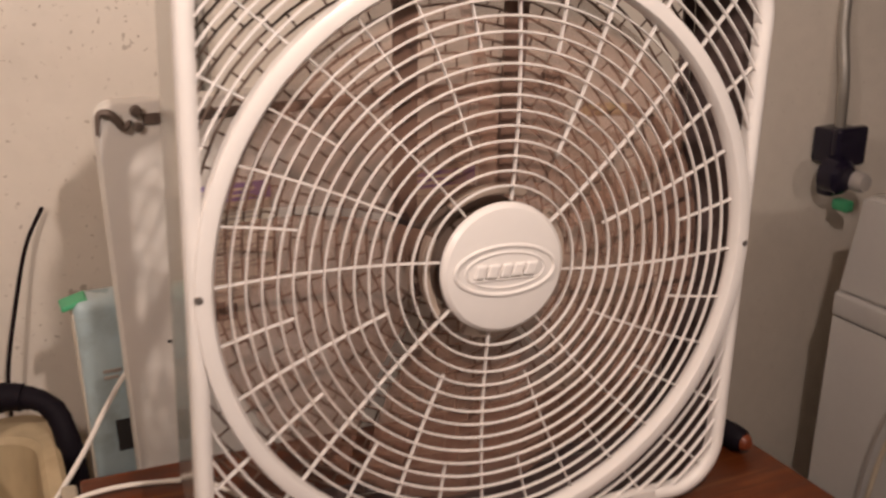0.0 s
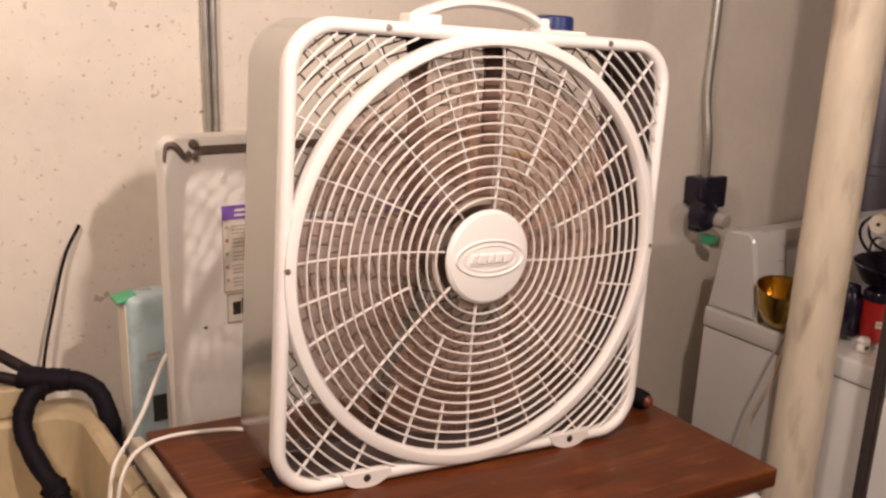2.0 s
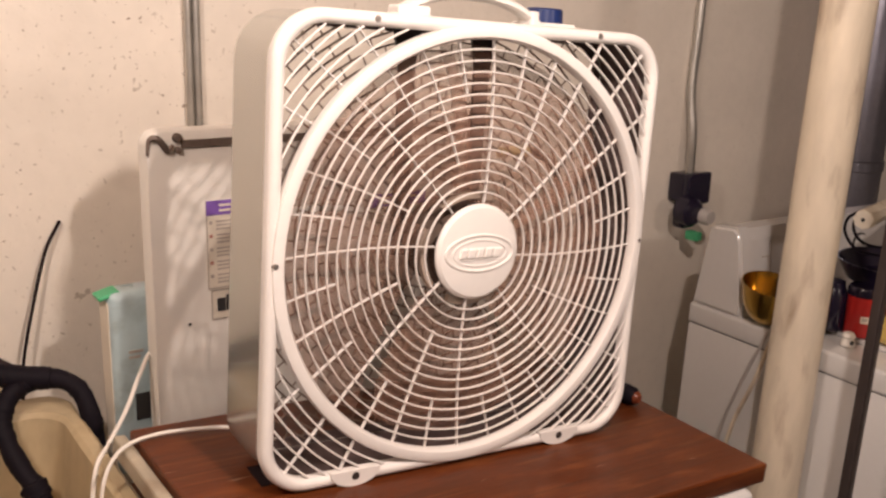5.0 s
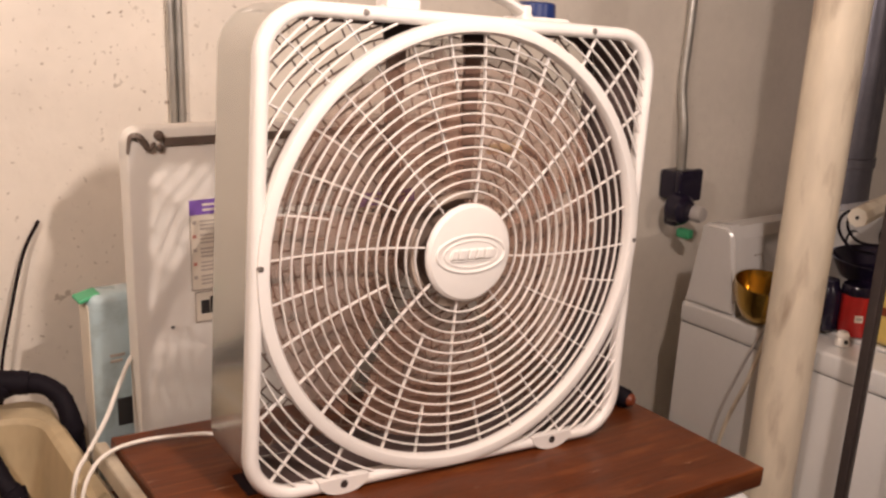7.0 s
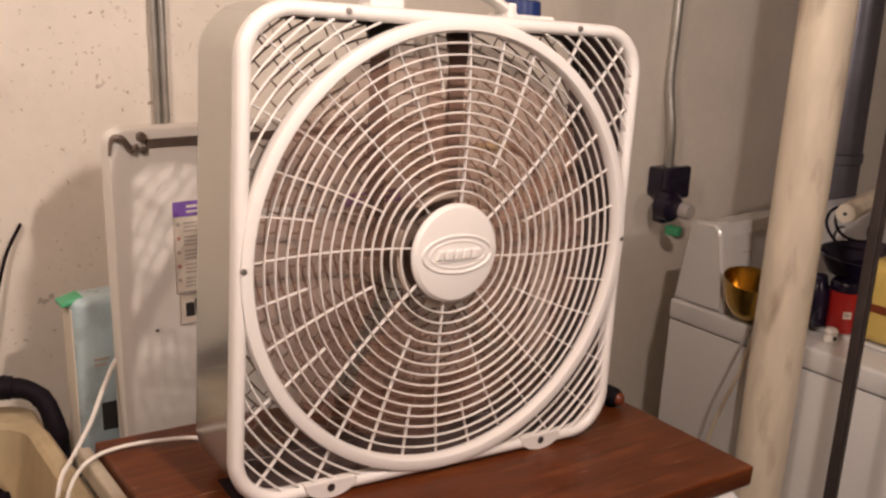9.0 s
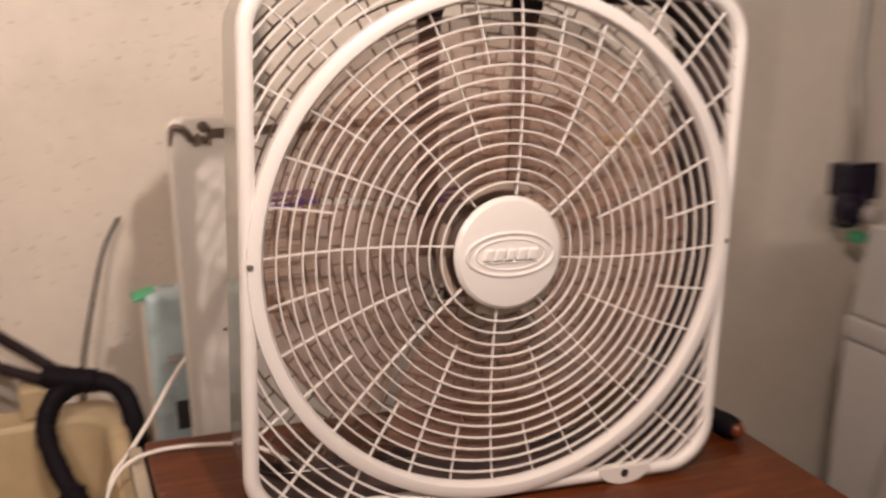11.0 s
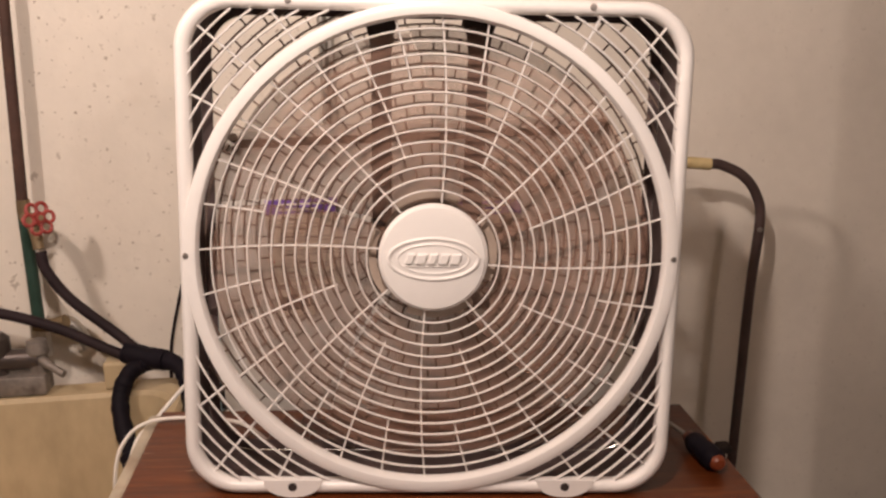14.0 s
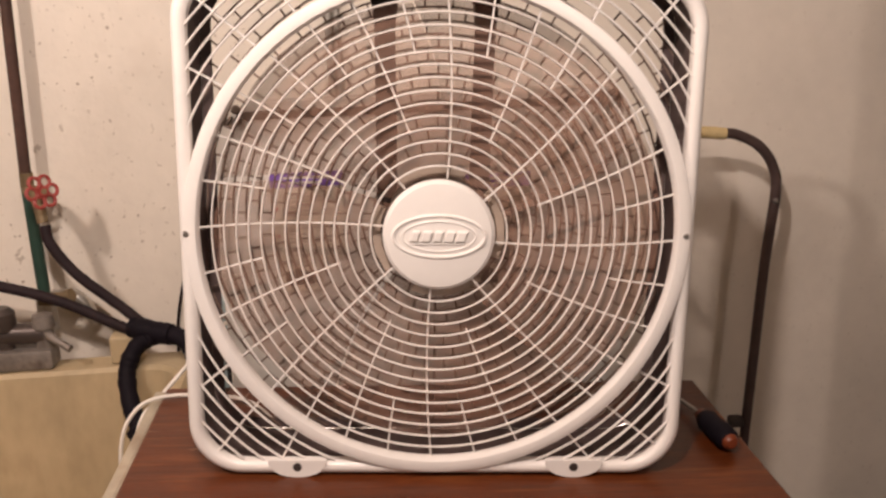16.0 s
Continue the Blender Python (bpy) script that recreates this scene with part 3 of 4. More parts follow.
def sticker(x, z):
    st = part("sticker", boxed(x, x + 0.098, -0.0016, -0.0002, z - 0.122, z), PAPER, panel, "paper safety sticker with a purple heading")
    part("heading", boxed(x, x + 0.098, -0.0024, -0.0016, z - 0.020, z), PURPLE, st, "purple heading")
    rg = random.Random(int(1000 + x * 100))
    for k in range(2):
        part("heading_line", boxed(x + 0.018, x + 0.080 - 0.01 * k, -0.0029, -0.0024, z - 0.0085 - 0.007 * k, z - 0.0055 - 0.007 * k), PAPER, st)
    y = z - 0.028
    for block in range(5):
        part("bullet", boxed(x + 0.004, x + 0.0085, -0.0022, -0.0016, y - 0.0045, y), PINKINK if block % 2 else GREYINK, st)
        for row in range(3):
            w = 0.078 if row else rg.uniform(0.02, 0.05)
            part("print_line", boxed(x + 0.014, x + 0.014 + w * rg.uniform(0.85, 1), -0.0022, -0.0016, y - 0.0022 - 0.0052 * row, y - 0.0052 * row), GREYINK, st)
        y -= 0.0188
    for x0, x1, z0, z1 in ((0, 0.0012, -0.122, -0.020), (0.0968, 0.098, -0.122, -0.020), (0, 0.098, -0.1232, -0.122)):
        part("border", boxed(x + x0, x + x1, -0.0023, -0.0016, z + z0, z + z1), GREYINK, st)
    lower = part("pictogram_sticker", boxed(x + 0.004, x + 0.060, -0.0016, -0.0002, z - 0.168, z - 0.126), PAPER, panel, "small sticker with a black pictogram")
    for x0, x1, z0, z1 in ((0, 0.0012, 0, 0.042), (0.0548, 0.056, 0, 0.042), (0, 0.056, 0, 0.0012), (0, 0.056, 0.0408, 0.042)):
        part("border", boxed(x + 0.004 + x0, x + 0.004 + x1, -0.0022, -0.0016, z - 0.168 + z0, z - 0.168 + z1), GREYINK, lower)
    for k in range(3):
        part("pictogram", boxed(x + 0.012 + 0.013 * k, x + 0.024 + 0.013 * k, -0.0023, -0.0016, z - 0.157, z - 0.138 + 0.004 * (k % 2), 0.0004, 1), INK, lower)


sticker(-0.202, 0.277)
sticker(0.055, 0.262)
part("paint_chip", boxed(-0.232, -0.2275, -0.0012, -0.0002, 0.106, 0.109), INK, panel)

# pale blue jug behind the panel
jug = thing("jug", ROOM @ pose(-0.238, 0.395, 0.807), "pale blue plastic jug with a green lid, behind the panel", "jug")
part("body", boxed(-0.082, 0.060, -0.026, 0.026, 0.0, 0.275, 0.012, 3), BLUE, jug, "", True)
# yellowish light on the jug's left face, painted as a cream sheet
part("lit_side", boxed(-0.0832, -0.0815, -0.018, 0.022, 0.010, 0.261, 0.0006, 1), PAPER, jug, "cream sheet for the light on the jug's left side")
o = part("lid", boxed(-0.018, 0.012, -0.016, 0.016, -0.003, 0.003, 0.002), GREENLID, jug, "green plastic lid")
o.matrix_local = pose(-0.076, 0.0, 0.271, 0, -14, 0)
part("print", boxed(-0.060, -0.040, -0.0272, -0.0262, 0.187, 0.191), GREYINK, jug)
part("print", boxed(-0.060, -0.044, -0.0272, -0.0262, 0.179, 0.183), GREYINK, jug)
part("print", boxed(-0.054, -0.034, -0.0272, -0.0262, 0.085, 0.125), INK, jug)

# screwdriver lying on the board
driver = thing("screwdriver", on_bench(0.338, 0.052, 7), "black and orange screwdriver lying on the board", "screwdriver")
part("handle", lathe(bmesh.new(), [(0.0, -0.022), (0.009, -0.021), (0.0135, -0.015), (0.0145, 0.0), (0.0130, 0.018), (0.0142, 0.034), (0.0105, 0.044), (0.0, 0.044)], 12, "y", (0, 0, 0.0148)), RUBBER, driver, "black handle", True)
part("end_cap", lathe(bmesh.new(), [(0.0, -0.0258), (0.006, -0.0254), (0.0095, -0.022), (0.0100, -0.0195), (0.0, -0.0175)], 12, "y", (0, 0, 0.0148)), ORANGE, driver, "orange end cap", True)
part("ferrule", lathe(bmesh.new(), [(0.0, 0.043), (0.0100, 0.043), (0.0080, 0.054), (0.0, 0.056)], 12, "y", (0, 0, 0.0148)), ORANGE, driver, "orange collar", True)
part("shaft", tube(bmesh.new(), [(0, 0.054, 0.0148), (0, 0.160, 0.0040)], 0.0030, 8), STEEL, driver, "", True)

# white power cord: over the board, off its side and back up
cord = thing("power_cord", ROOM @ pose(-0.25, 0.16, 0.95), "white power cord trailing off the board", "cord")


def strand(name, pts, r, mat, parent, label="", sides=8, flat=1.0, lump=0.0):
    if lump:
        rg = random.Random(name + label)
        r = [r * (1 + lump * rg.uniform(-1, 1)) for k in range(8 * (len(pts) - 1) + 1)]
    o = parent.matrix_world.inverted() @ ROOM
    return part(name, tube(bmesh.new(), [o @ p for p in curve(pts, 8)], r, sides, flat=flat), mat, parent, label, True)


bpy.context.view_layer.update()
strand("strand", [(-0.200, 0.100, 0.953), (-0.240, 0.160, 0.957), (-0.289, 0.180, 0.959), (-0.330, 0.184, 0.961), (-0.362, 0.184, 0.957), (-0.384, 0.180, 0.944), (-0.400, 0.172, 0.916), (-0.407, 0.165, 0.86), (-0.409, 0.160, 0.76)], 0.0025, CORD, cord)
strand("strand", [(-0.225, 0.357, 1.022), (-0.272, 0.357, 1.004), (-0.306, 0.318, 0.984), (-0.338, 0.276, 0.958), (-0.368, 0.252, 0.930), (-0.391, 0.234, 0.908), (-0.405, 0.214, 0.85), (-0.411, 0.20, 0.76)], 0.0030, CORD, cord)

cord.matrix_world = Matrix.Translation((0.004, -0.006, 0.0)) @ cord.matrix_world

# ---------------------------------------------------------------- laundry tub with hoses
tub = thing("laundry_tub", ROOM @ pose(-0.692, 0.2, 0.0), "stained cream plastic laundry tub", "tub")
X0, X1, Y0, Y1, ZR = -0.34, 0.338, -0.30, 0.315, 0.896


def tub_shell():
    bm = bmesh.new()

    def loop(x0, x1, y0, y1, r, z):
        out = []
        for q, (cx, cy) in enumerate(((x1 - r, y1 - r), (x0 + r, y1 - r), (x0 + r, y0 + r), (x1 - r, y0 + r))):
            for k in range(7):
                a = math.pi / 2 * (q + k / 6)
                out.append(bm.verts.new((cx + r * math.cos(a), cy + r * math.sin(a), z)))
        return out

    rows = [loop(X0 + 0.05, X1 - 0.05, Y0 + 0.05, Y1 - 0.05, 0.05, 0.50), loop(X0 + 0.02, X1 - 0.02, Y0 + 0.02, Y1 - 0.02, 0.05, ZR - 0.035),
            loop(X0, X1, Y0, Y1, 0.04, ZR - 0.035), loop(X0, X1, Y0, Y1, 0.04, ZR - 0.006), loop(X0 + 0.006, X1 - 0.006, Y0 + 0.006, Y1 - 0.006, 0.04, ZR),
            loop(X0 + 0.028, X1 - 0.020, Y0 + 0.028, Y1 - 0.055, 0.05, ZR), loop(X0 + 0.034, X1 - 0.026, Y0 + 0.034, Y1 - 0.061, 0.05, ZR - 0.006),
            loop(X0 + 0.075, X1 - 0.060, Y0 + 0.075, Y1 - 0.085, 0.07, 0.56), loop(X0 + 0.10, X1 - 0.09, Y0 + 0.10, Y1 - 0.11, 0.06, 0.53)]
    for a, b in zip(rows, rows[1:]):
        for k in range(len(a)):
            bm.faces.new((a[k], a[(k + 1) % len(a)], b[(k + 1) % len(a)], b[k]))
    bm.faces.new(rows[0][::-1])
    bm.faces.new(rows[-1])
    return bm


part("basin", tub_shell(), TUB, tub, "", True)
for x in (X0 + 0.08, X1 - 0.08):
    for y in (Y0 + 0.08, Y1 - 0.08):
        part("leg", boxed(x - 0.02, x + 0.02, y - 0.02, y + 0.02, 0.0, 0.505, 0.003), STRAP, tub)
part("splash_block", boxed(0.208, 0.252, 0.268, 0.310, ZR + 0.001, ZR + 0.045, 0.004), TUB, tub, "cream plastic block on the rim")

faucet = thing("faucet", ROOM @ pose(-0.625, 0.485, ZR), "tarnished grey laundry faucet on the tub rim", "faucet")
part("base", boxed(-0.10, 0.055, -0.022, 0.022, 0.001, 0.034, 0.006), GRIMY, faucet, "", True)
part("valve_body", tube(bmesh.new(), [(-0.10, 0, 0.056), (0.045, 0, 0.056)], 0.017, 12), DARKTUBE, faucet, "", True)
part("riser", lathe(bmesh.new(), [(0.013, 0.033), (0.013, 0.062), (0.020, 0.066), (0.020, 0.092), (0.012, 0.100), (0.0, 0.100)], 16, "z", (-0.018, 0, 0)), DARKTUBE, faucet, "", True)
part("spout", tube(bmesh.new(), curve([(-0.05, 0, 0.085), (-0.09, -0.01, 0.110), (-0.14, -0.03, 0.115), (-0.18, -0.05, 0.095)], 5), 0.010, 10), DARKTUBE, faucet, "", True)
part("stem", lathe(bmesh.new(), [(0.016, 0.033), (0.014, 0.060), (0.018, 0.066), (0.015, 0.085), (0.0, 0.087)], 14, "z", (0.042, 0, 0)), GRIMY, faucet, "", True)
part("lever", tube(bmesh.new(), curve([(0.040, 0, 0.060), (0.060, -0.020, 0.052), (0.088, -0.034, 0.038)], 5), [0.007] * 6 + [0.006] * 5, 10), GRIMY, faucet, "worn grey lever", True)
part("elbow", tube(bmesh.new(), curve([(0.030, 0.035, 0.10), (0.060, 0.035, 0.098), (0.082, 0.03, 0.105)], 4), 0.011, 10), OLDBRASS, faucet, "", True)

pipe = thing("water_pipe", ROOM @ pose(-0.602, 0.566, 1.154), "rusty water pipe with a green lower length and red valve", "pipe")
part("rusty_length", tube(bmesh.new(), [(0, 0, 0.035), (0.045, 0, 1.10)], 0.0088, 14), RUST, pipe, "", True)
part("union", tube(bmesh.new(), [(0, 0, 0.012), (0.001, 0, 0.036)], 0.0108, 8), OLDBRASS, pipe)
part("green_length", tube(bmesh.new(), [(0, 0, -0.19), (0, 0, 0.014)], 0.0098, 14), GREEN, pipe, "dark green painted pipe", True)
part("lower_joint", tube(bmesh.new(), [(0, 0, -0.225), (0, 0, -0.165)], 0.0160, 8), GALV, pipe)
part("side_branch", tube(bmesh.new(), curve([(0, 0, -0.175), (0.03, -0.002, -0.168), (0.055, -0.002, -0.175), (0.075, 0, -0.215)], 4), 0.011, 10), GALV, pipe, "", True)
valve = part("valve_body", tube(bmesh.new(), [(0.0, 0.0, 0.008), (0.018, -0.025, 0.008), (0.026, -0.040, 0.002), (0.032, -0.052, -0.018), (0.034, -0.056, -0.034)], [0.010, 0.011, 0.011, 0.009, 0.0085], 12), OLDBRASS, pipe, "tarnished brass valve", True)
TURN = pose(0.043, -0.066, 0.016, 75, 0, 50)
wheel = part("hand_wheel", tube(bmesh.new(), [TURN @ Vector((0, 0, -0.005)), TURN @ Vector((0, 0, 0.005))], 0.0075, 12), RED, valve, "red enamelled hand wheel", True)
for k in range(6):
    a0 = math.pi / 3 * k
    lobe = [TURN @ Vector((math.cos(a0) * 0.0170 + 0.0088 * math.cos(a), math.sin(a0) * 0.0170 + 0.0088 * math.sin(a), 0)) for a in np.linspace(0, 2 * math.pi, 13)[:-1]]
    part("wheel_lobe", tube(bmesh.new(), lobe, 0.0030, 6, True), RED, valve, "", True)
part("stem", tube(bmesh.new(), [(0.024, -0.038, 0.006), TURN @ Vector((0, 0, 0.006))], 0.0045, 8), OLDBRASS, valve, "", True)

hoses = thing("washer_hoses", ROOM @ pose(-0.42, 0.48, 0.95), "dark rubber hoses taped together over the tub rim", "hose")
bpy.context.view_layer.update()
strand("hose", [(-0.566, 0.510, 1.129), (-0.560, 0.505, 1.100), (-0.528, 0.50, 1.053), (-0.465, 0.495, 0.995), (-0.42, 0.47, 0.965), (-0.39, 0.46, 0.955)], 0.0085, HOSE, hoses, "brown rubber hose", 12)
strand("hose", [(-0.95, 0.47, 1.12), (-0.75, 0.49, 1.070), (-0.63, 0.50, 1.035), (-0.55, 0.50, 1.005), (-0.47, 0.485, 0.968), (-0.41, 0.465, 0.950)], 0.0085, HOSE, hoses, "brown rubber hose", 12)
strand("drain_hose", [(-0.435, 0.470, 0.948), (-0.405, 0.464, 0.954), (-0.373, 0.450, 0.955), (-0.352, 0.430, 0.940), (-0.344, 0.412, 0.908), (-0.341, 0.408, 0.87), (-0.341, 0.40, 0.70), (-0.341, 0.40, 0.30)], 0.0138, RUBBER, hoses, "black corrugated drain hose", 14, lump=0.07)
strand("drain_hose", [(-0.416, 0.462, 0.954), (-0.440, 0.458, 0.940), (-0.454, 0.445, 0.913), (-0.453, 0.425, 0.886), (-0.442, 0.398, 0.855), (-0.426, 0.370, 0.820), (-0.420, 0.35, 0.75), (-0.418, 0.34, 0.66)], 0.0138, RUBBER, hoses, "black drain hose hanging into the tub", 14, lump=0.09)
strand("tape", [(-0.448, 0.480, 0.966), (-0.425, 0.470, 0.962), (-0.385, 0.456, 0.957)], 0.0172, RUBBER, hoses, "black tape wrap", 12, lump=0.06)
strand("clamp", [(-0.434, 0.384, 0.838), (-0.427, 0.371, 0.822)], 0.0180, RUBBER, hoses, "", 12, lump=0.1)

hoses.matrix_world = Matrix.Translation((0, 0, -0.013)) @ hoses.matrix_world

rod = thing("thin_rod", ROOM @ pose(-0.393, 0.572, 0.90), "thin black rod leaning against the wall", "rod")
bpy.context.view_layer.update()
strand("shaft", [(-0.400, 0.570, 0.85), (-0.393, 0.572, 0.935), (-0.372, 0.578, 1.02), (-0.347, 0.586, 1.10), (-0.321, 0.592, 1.146)], 0.0026, MATT, rod)
rod.matrix_world = Matrix.Translation((-0.004, 0, -0.009)) @ rod.matrix_world

# ---------------------------------------------------------------- conduits, outlet, bent tube
for x in (-0.1145, -0.1015):
    c = thing("conduit", ROOM @ pose(x, 0.590, 0.9), "grey metal conduit running down the wall", "conduit", "paired conduits")
    part("pipe", tube(bmesh.new(), [(0, 0, 0), (0, 0, 1.345)], 0.0063, 12), GALV, c, "", True)

outlet = thing("outlet", ROOM @ pose(1.070, 0.60, 1.03), "black electrical outlet box with plugs, fed by a conduit", "outlet")
part("box", boxed(-0.038, 0.032, -0.050, -0.001, 0.004, 0.070, 0.006, 3), BLACKGLOSS, outlet, "glossy black outlet box", True)
part("cover", boxed(-0.042, 0.036, -0.068, -0.048, 0.000, 0.075, 0.007, 3), BLACKGLOSS, outlet, "", True)
part("black_plug", lathe(bmesh.new(), [(0.0, -0.100), (0.024, -0.098), (0.033, -0.090), (0.035, -0.060), (0.0, -0.060)], 20, "y", (-0.046, 0, -0.008)), BLACKGLOSS, outlet, "round black plug", True)
part("beige_plug", lathe(bmesh.new(), [(0.0, -0.124), (0.015, -0.122), (0.019, -0.114), (0.019, -0.060), (0.0, -0.060)], 18, "y", (-0.022, 0, -0.016)), PANELGREY, outlet, "beige plug", True)
part("green_plug", boxed(-0.036, -0.014, -0.098, -0.062, -0.078, -0.056, 0.005), GREENLID, outlet, "green plug end")
part("plug_stem", boxed(-0.060, -0.015, -0.075, -0.040, -0.050, 0.010, 0.008, 3), BLACKGLOSS, outlet, "", True)
part("conduit", tube(bmesh.new(), curve([(0.000, -0.030, 0.07), (-0.001, -0.026, 0.16), (-0.004, -0.012, 0.26), (0.000, -0.012, 0.40), (0.004, -0.012, 0.70), (0.006, -0.012, 1.215)], 6), 0.0105, 12), GALV, outlet, "galvanised conduit", True)

bent = thing("bent_tube", ROOM @ pose(0.53, 0.47, 0.0), "dark bent steel tube with a taped end, leaning by the bench", "tube")
bpy.context.view_layer.update()
strand("tube", [(0.485, 0.470, 1.206), (0.507, 0.470, 1.203), (0.543, 0.470, 1.184), (0.567, 0.470, 1.152), (0.575, 0.470, 1.106), (0.562, 0.470, 0.981), (0.545, 0.470, 0.726), (0.497, 0.470, 0.013)], 0.0082, TUBEBROWN, bent, "", 14)
strand("taped_end", [(0.420, 0.470, 1.209), (0.456, 0.470, 1.209), (0.489, 0.470, 1.205)], 0.0096, TIP, bent, "yellowed tape on the end", 14)
part("bracket", boxed(-0.016, 0.008, -0.012, 0.012, 0.706, 0.722, 0.004), STRAP, bent)
part("bolt", lathe(bmesh.new(), [(0.0, -0.016), (0.004, -0.015), (0.004, -0.010), (0.0, -0.010)], 10, "y", (0.0425, 0.004, 1.095)), STEEL, bent, "", True)

# ---------------------------------------------------------------- column, washer and what stands on it
column = thing("support_column", ROOM @ pose(0.796, 0.072, 0.002, 0, 1.2, 0), "cream painted steel support column, scuffed", "column")
part("shaft", lathe(bmesh.new(), [(0.0455, 0.0), (0.0455, 0.5), (0.0458, 1.0), (0.0455, 1.6), (0.0455, 2.24)], 28), POLE, column, "", True)
part("base_plate", boxed(-0.075, 0.075, -0.075, 0.075, 0.0, 0.012, 0.002), STRAP, column)

washer = thing("washing_machine", ROOM @ pose(0.853, 0.04, -0.01, 0, 1.2, 0), "white enamelled top-loading washing machine", "washer")
part("body", boxed(0.0, 0.68, -0.32, 0.325, 0.02, 0.8428, 0.003, 2), APPLIANCE, washer, "", True)
part("seam", boxed(0.003, 0.677, -0.317, 0.322, 0.8420, 0.8442), STRAP, washer, "dark seam under the top")
part("top", boxed(-0.002, 0.682, -0.325, 0.328, 0.8440, 0.888, 0.007, 3), APPLIANCE, washer, "", True)
part("lid", boxed(0.09, 0.60, -0.30, 0.12, 0.887, 0.898, 0.006), APPLIANCE, washer, "", True)
bm = bmesh.new()
prof = [(0.325, 0.888), (0.200, 0.888), (0.203, 0.940), (0.222, 1.040), (0.228, 1.055), (0.240, 1.066), (0.290, 1.062), (0.303, 1.052)]
a = [bm.verts.new((0.0, y, z)) for y, z in prof]
b = [bm.verts.new((0.035, y, z)) for y, z in prof]
bm.faces.new(a)
bm.faces.new(b[::-1])
for k in range(len(a)):
    bm.faces.new((a[k], a[(k + 1) % len(a)], b[(k + 1) % len(a)], b[k]))
bmesh.ops.recalc_face_normals(bm, faces=bm.faces)
bmesh.ops.bevel(bm, geom=[e for e in bm.edges if e.verts[0].co.x < 0.001 and e.verts[1].co.x < 0.001], offset=0.007, segments=3, affect="EDGES")
console = part("console_end", bm, APPLIANCE, washer, "white moulded console end", True)
bm = bmesh.new()
prof = [(0.318, 0.888), (0.206, 0.888), (0.210, 0.940), (0.228, 1.040), (0.244, 1.060), (0.296, 1.056)]
a = [bm.verts.new((0.035, y, z)) for y, z in prof]
b = [bm.verts.new((0.66, y, z)) for y, z in prof]
bm.faces.new(a)
bm.faces.new(b[::-1])
for k in range(len(a)):
    bm.faces.new((a[k], a[(k + 1) % len(a)], b[(k + 1) % len(a)], b[k]))
panel2 = part("control_panel", bm, APPLIANCE, washer, "white control panel")
PLANE = pose(0, 0.2180, 0.990, -10.2, 0, 0)
part("trim_line", boxed(0.100, 0.102, -0.0012, 0.001, -0.045, 0.045), PANELGREY, panel2).matrix_local = PLANE
for x, r, z in ((0.165, 0.012, 0.022), (0.42, 0.026, 0.0), (0.55, 0.018, 0.0)):
    k = part("dial", lathe(bmesh.new(), [(0.0, -0.016), (r * 0.8, -0.015), (r, -0.010), (r, -0.001), (0.0, -0.001)], 20, "y", (x, 0, z)), APPLIANCE, panel2, "control dial", True)
    k.matrix_local = PLANE
    k = part("dial_ring", lathe(bmesh.new(), [(r + 0.0005, -0.004), (r + 0.004, -0.004), (r + 0.004, -0.0005), (r + 0.0005, -0.0005), (r + 0.0005, -0.004)], 20, "y", (x, 0, z), closed=True), INK, panel2, "black dial ring", True)
    k.matrix_local = PLANE
for x in (0.075, 0.086):
    part("print", boxed(x, x + 0.008, -0.0010, 0.001, 0.012, 0.0145), GREYINK, panel2).matrix_local = PLANE

bowl = thing("brass_bowl", ROOM @ pose(0.892, 0.196, 0.8825, 9, -3, 0), "shiny brass bowl on the washing machine", "bowl")
part("bowl", lathe(bmesh.new(), [(0.0, 0.004), (0.018, 0.0045), (0.036, 0.018), (0.048, 0.040), (0.0545, 0.066), (0.0585, 0.082), (0.0605, 0.0825), (0.0570, 0.064), (0.0505, 0.038), (0.0385, 0.015), (0.0200, 0.0012), (0.0, 0.0)], 48), BRASS, bowl, "", True)
flex = thing("grey_cable", ROOM @ pose(0.825, 0.2, 0.87), "thin grey cable hanging down the washer side", "cable")
bpy.context.view_layer.update()
strand("cable", [(0.90, 0.175, 0.893), (0.850, 0.170, 0.893), (0.826, 0.175, 0.875), (0.823, 0.20, 0.78), (0.822, 0.24, 0.66), (0.822, 0.26, 0.50), (0.822, 0.27, 0.20)], 0.0042, POLE, flex)
strand("cable", [(0.90, 0.185, 0.893), (0.850, 0.186, 0.893), (0.826, 0.190, 0.875), (0.823, 0.225, 0.78), (0.822, 0.262, 0.66), (0.822, 0.28, 0.50), (0.822, 0.29, 0.20)], 0.0036, PANELGREY, flex)

flex.matrix_world = Matrix.Translation((0.036, -0.02, -0.010)) @ flex.matrix_world

can = thing("red_can", ROOM @ pose(0.98, 0.05, 0.889), "red can with a dark lid on the washing machine", "can")
part("body", lathe(bmesh.new(), [(0.0, 0.0), (0.027, 0.0), (0.029, 0.003), (0.029, 0.080), (0.0, 0.080)], 28), CANRED, can, "", True)
part("lid", lathe(bmesh.new(), [(0.030, 0.078), (0.031, 0.090), (0.028, 0.096), (0.0, 0.096)], 28), BLACKGLOSS, can, "dark lid", True)
o = part("price_sticker", boxed(-0.007, 0.007, -0.0305, -0.0285, 0.030, 0.043), PAPER, can, "small white sticker")
o.matrix_local = pose(0, 0, 0, 0, 0, -48)
part("print", boxed(-0.005, 0.005, -0.0312, -0.0305, 0.034, 0.040), GREYINK, o)
jar = thing("dark_jar", ROOM @ pose(0.96, 0.102, 0.889), "dark brown glass jar beside the red can", "jar")
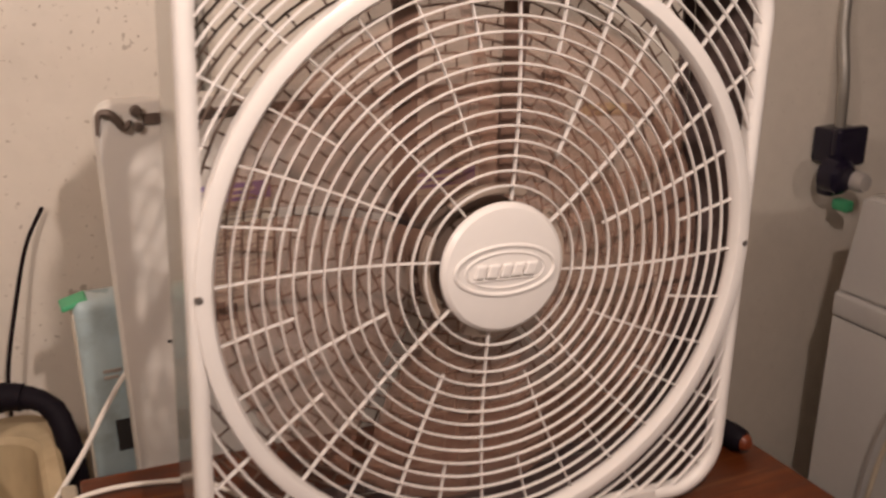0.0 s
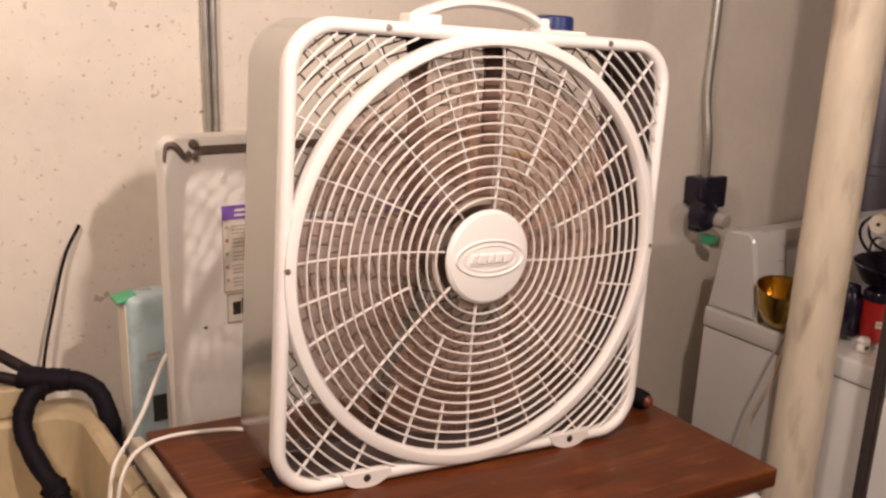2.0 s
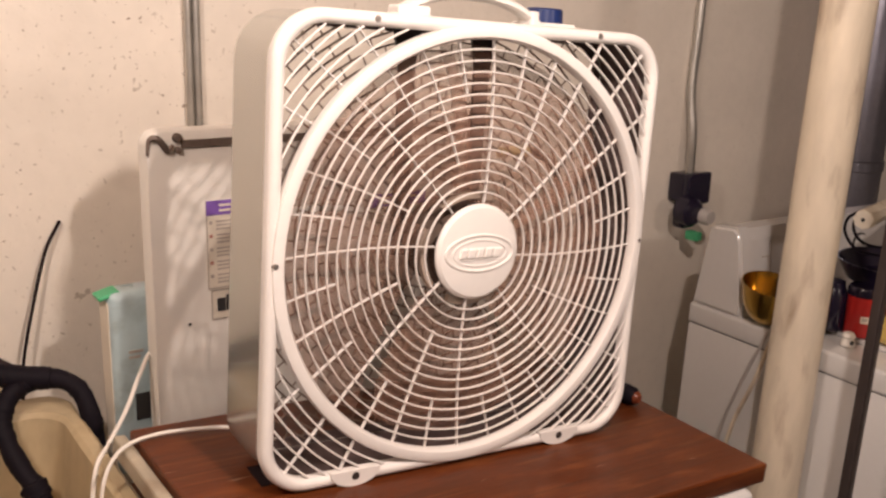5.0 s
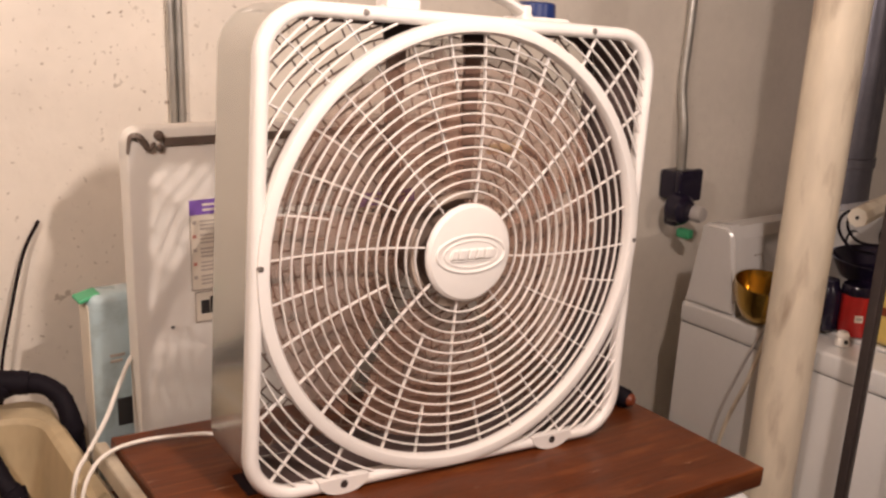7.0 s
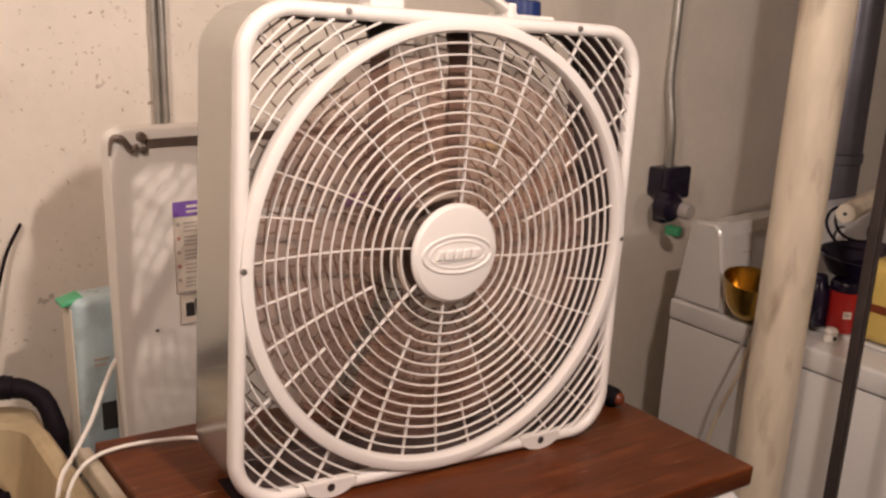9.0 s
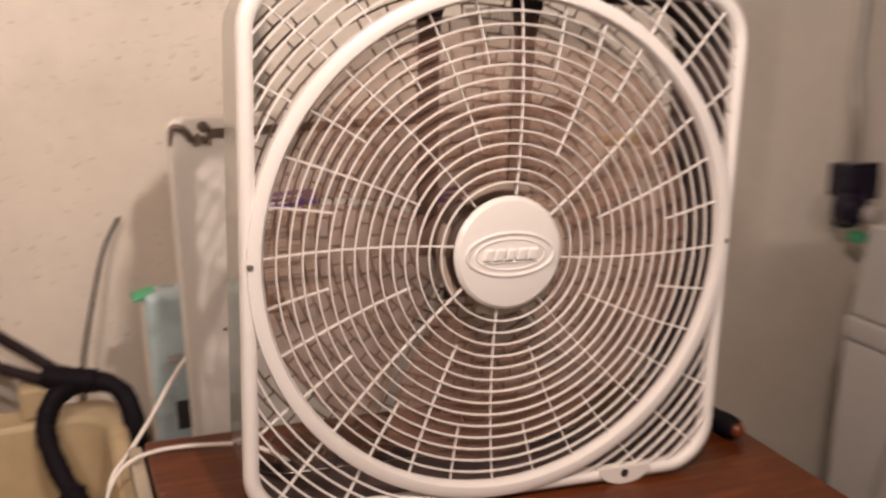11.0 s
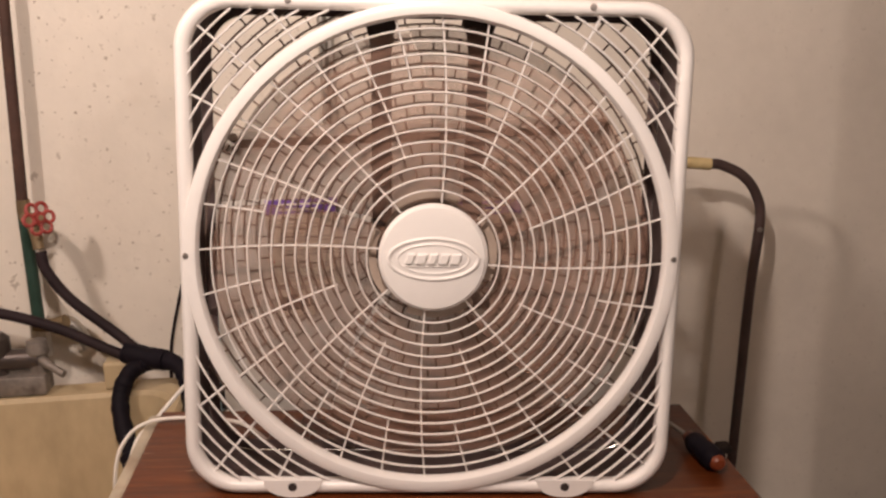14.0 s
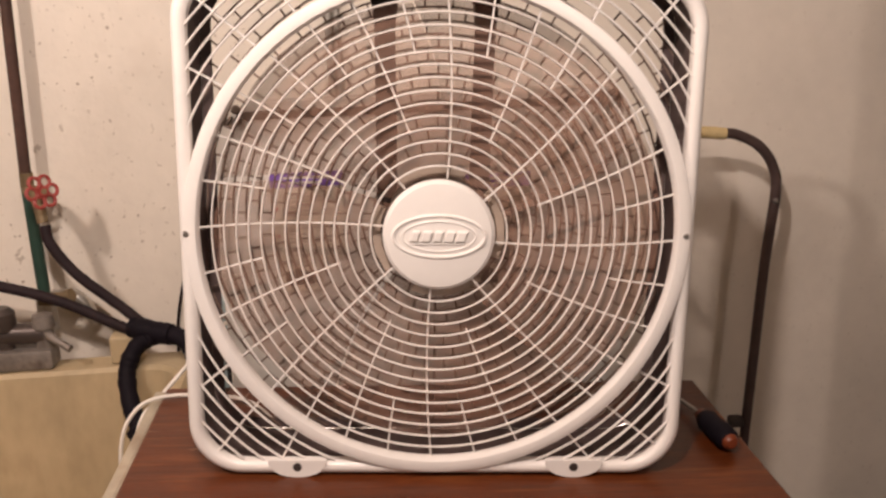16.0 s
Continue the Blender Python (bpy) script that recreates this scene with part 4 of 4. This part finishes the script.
part("body", lathe(bmesh.new(), [(0.0, 0.0), (0.026, 0.0), (0.030, 0.006), (0.030, 0.070), (0.022, 0.082), (0.020, 0.095), (0.0, 0.095)], 22), BLACKGLOSS, jar, "", True)
pan = thing("frying_pan", ROOM @ pose(1.108, 0.07, 0.975), "dark pan stacked on cans behind the red can", "pan")
part("pan", lathe(bmesh.new(), [(0.0, 0.0), (0.085, 0.0), (0.105, 0.035), (0.108, 0.035), (0.088, -0.003), (0.0, -0.003)], 32), BLACKGLOSS, pan, "", True)
part("stand", lathe(bmesh.new(), [(0.06, -0.0865), (0.06, -0.004), (0.0, -0.004)], 24), DUSTY, pan, "dull tin under the pan", True)
bag = thing("yellow_jug", ROOM @ pose(1.003, -0.032, 0.889), "translucent yellow plastic jug on the washing machine", "jug")
part("body", boxed(-0.05, 0.055, -0.055, 0.050, 0.0, 0.15, 0.020, 3), YELLOW, bag, "", True)
part("neck", lathe(bmesh.new(), [(0.034, 0.145), (0.018, 0.175), (0.018, 0.190), (0.0, 0.190)], 18), YELLOW, bag, "", True)
part("print_band", boxed(-0.0512, -0.0502, -0.03, 0.03, 0.06, 0.075), ORANGE, bag)
fit_ = thing("hose_fitting", ROOM @ pose(0.927, 0.038, 0.879), "small white plastic hose fitting on the washer top", "fitting")
part("body", lathe(bmesh.new(), [(0.0, 0.0), (0.012, 0.0), (0.0135, 0.005), (0.010, 0.015), (0.0125, 0.020), (0.009, 0.026), (0.0, 0.026)], 16), CORD, fit_, "", True)
part("hole", lathe(bmesh.new(), [(0.0, -0.0142), (0.004, -0.0140), (0.004, -0.010), (0.0, -0.010)], 10, "y", (-0.006, 0, 0.010)), INK, fit_)
dowel = thing("wooden_dowel", ROOM @ pose(0.028, -0.015, -0.008), "pale wooden dowel with a drilled end, lying across the pan", "dowel")
part("stick", tube(bmesh.new(), [(0.930, 0.078, 1.120), (0.99, 0.095, 1.119), (1.42, 0.215, 1.105)], 0.0185, 8), POLE, dowel)
part("end_face", tube(bmesh.new(), [(0.9270, 0.0772, 1.120), (0.9305, 0.0782, 1.120)], 0.0178, 8), PAPER, dowel)
part("hole", tube(bmesh.new(), [(0.9258, 0.0769, 1.120), (0.9300, 0.0780, 1.120)], 0.0036, 10), INK, dowel)
wire = thing("black_wire", ROOM @ pose(0.96, 0.1, 1.03), "loop of black wire hanging from the dowel", "wire")
bpy.context.view_layer.update()
strand("wire", [(0.965, 0.100, 1.130), (0.938, 0.112, 1.118), (0.928, 0.112, 1.095), (0.934, 0.100, 1.070), (0.950, 0.085, 1.055), (0.99, 0.07, 1.045)], 0.0028, RUBBER, wire)
strand("wire", [(0.975, 0.100, 1.132), (0.952, 0.106, 1.118), (0.944, 0.104, 1.096), (0.950, 0.092, 1.076), (0.966, 0.078, 1.066), (1.00, 0.07, 1.060)], 0.0028, RUBBER, wire)
wire.matrix_world = Matrix.Translation((0.028, -0.015, -0.008)) @ wire.matrix_world
duct = thing("flue_pipe", ROOM @ pose(1.61, 0.485, 0), "dull dark metal flue pipe by the wall", "duct")
part("pipe", lathe(bmesh.new(), [(0.062, 0.0), (0.062, 1.08), (0.066, 1.083), (0.066, 1.105), (0.062, 1.108), (0.062, 2.24)], 32), DUCT, duct, "", True)
strut = thing("dark_post", ROOM @ pose(0.648, -0.150, 0, 0, 1.2, 0), "dark metal post standing by the washing machine", "post")
part("post", boxed(-0.008, 0.008, -0.008, 0.008, 0.0, 1.34, 0.002), STRAP, strut)
part("rib", boxed(-0.003, 0.003, -0.0105, -0.0082, 0.0, 1.34), DARKTUBE, strut)
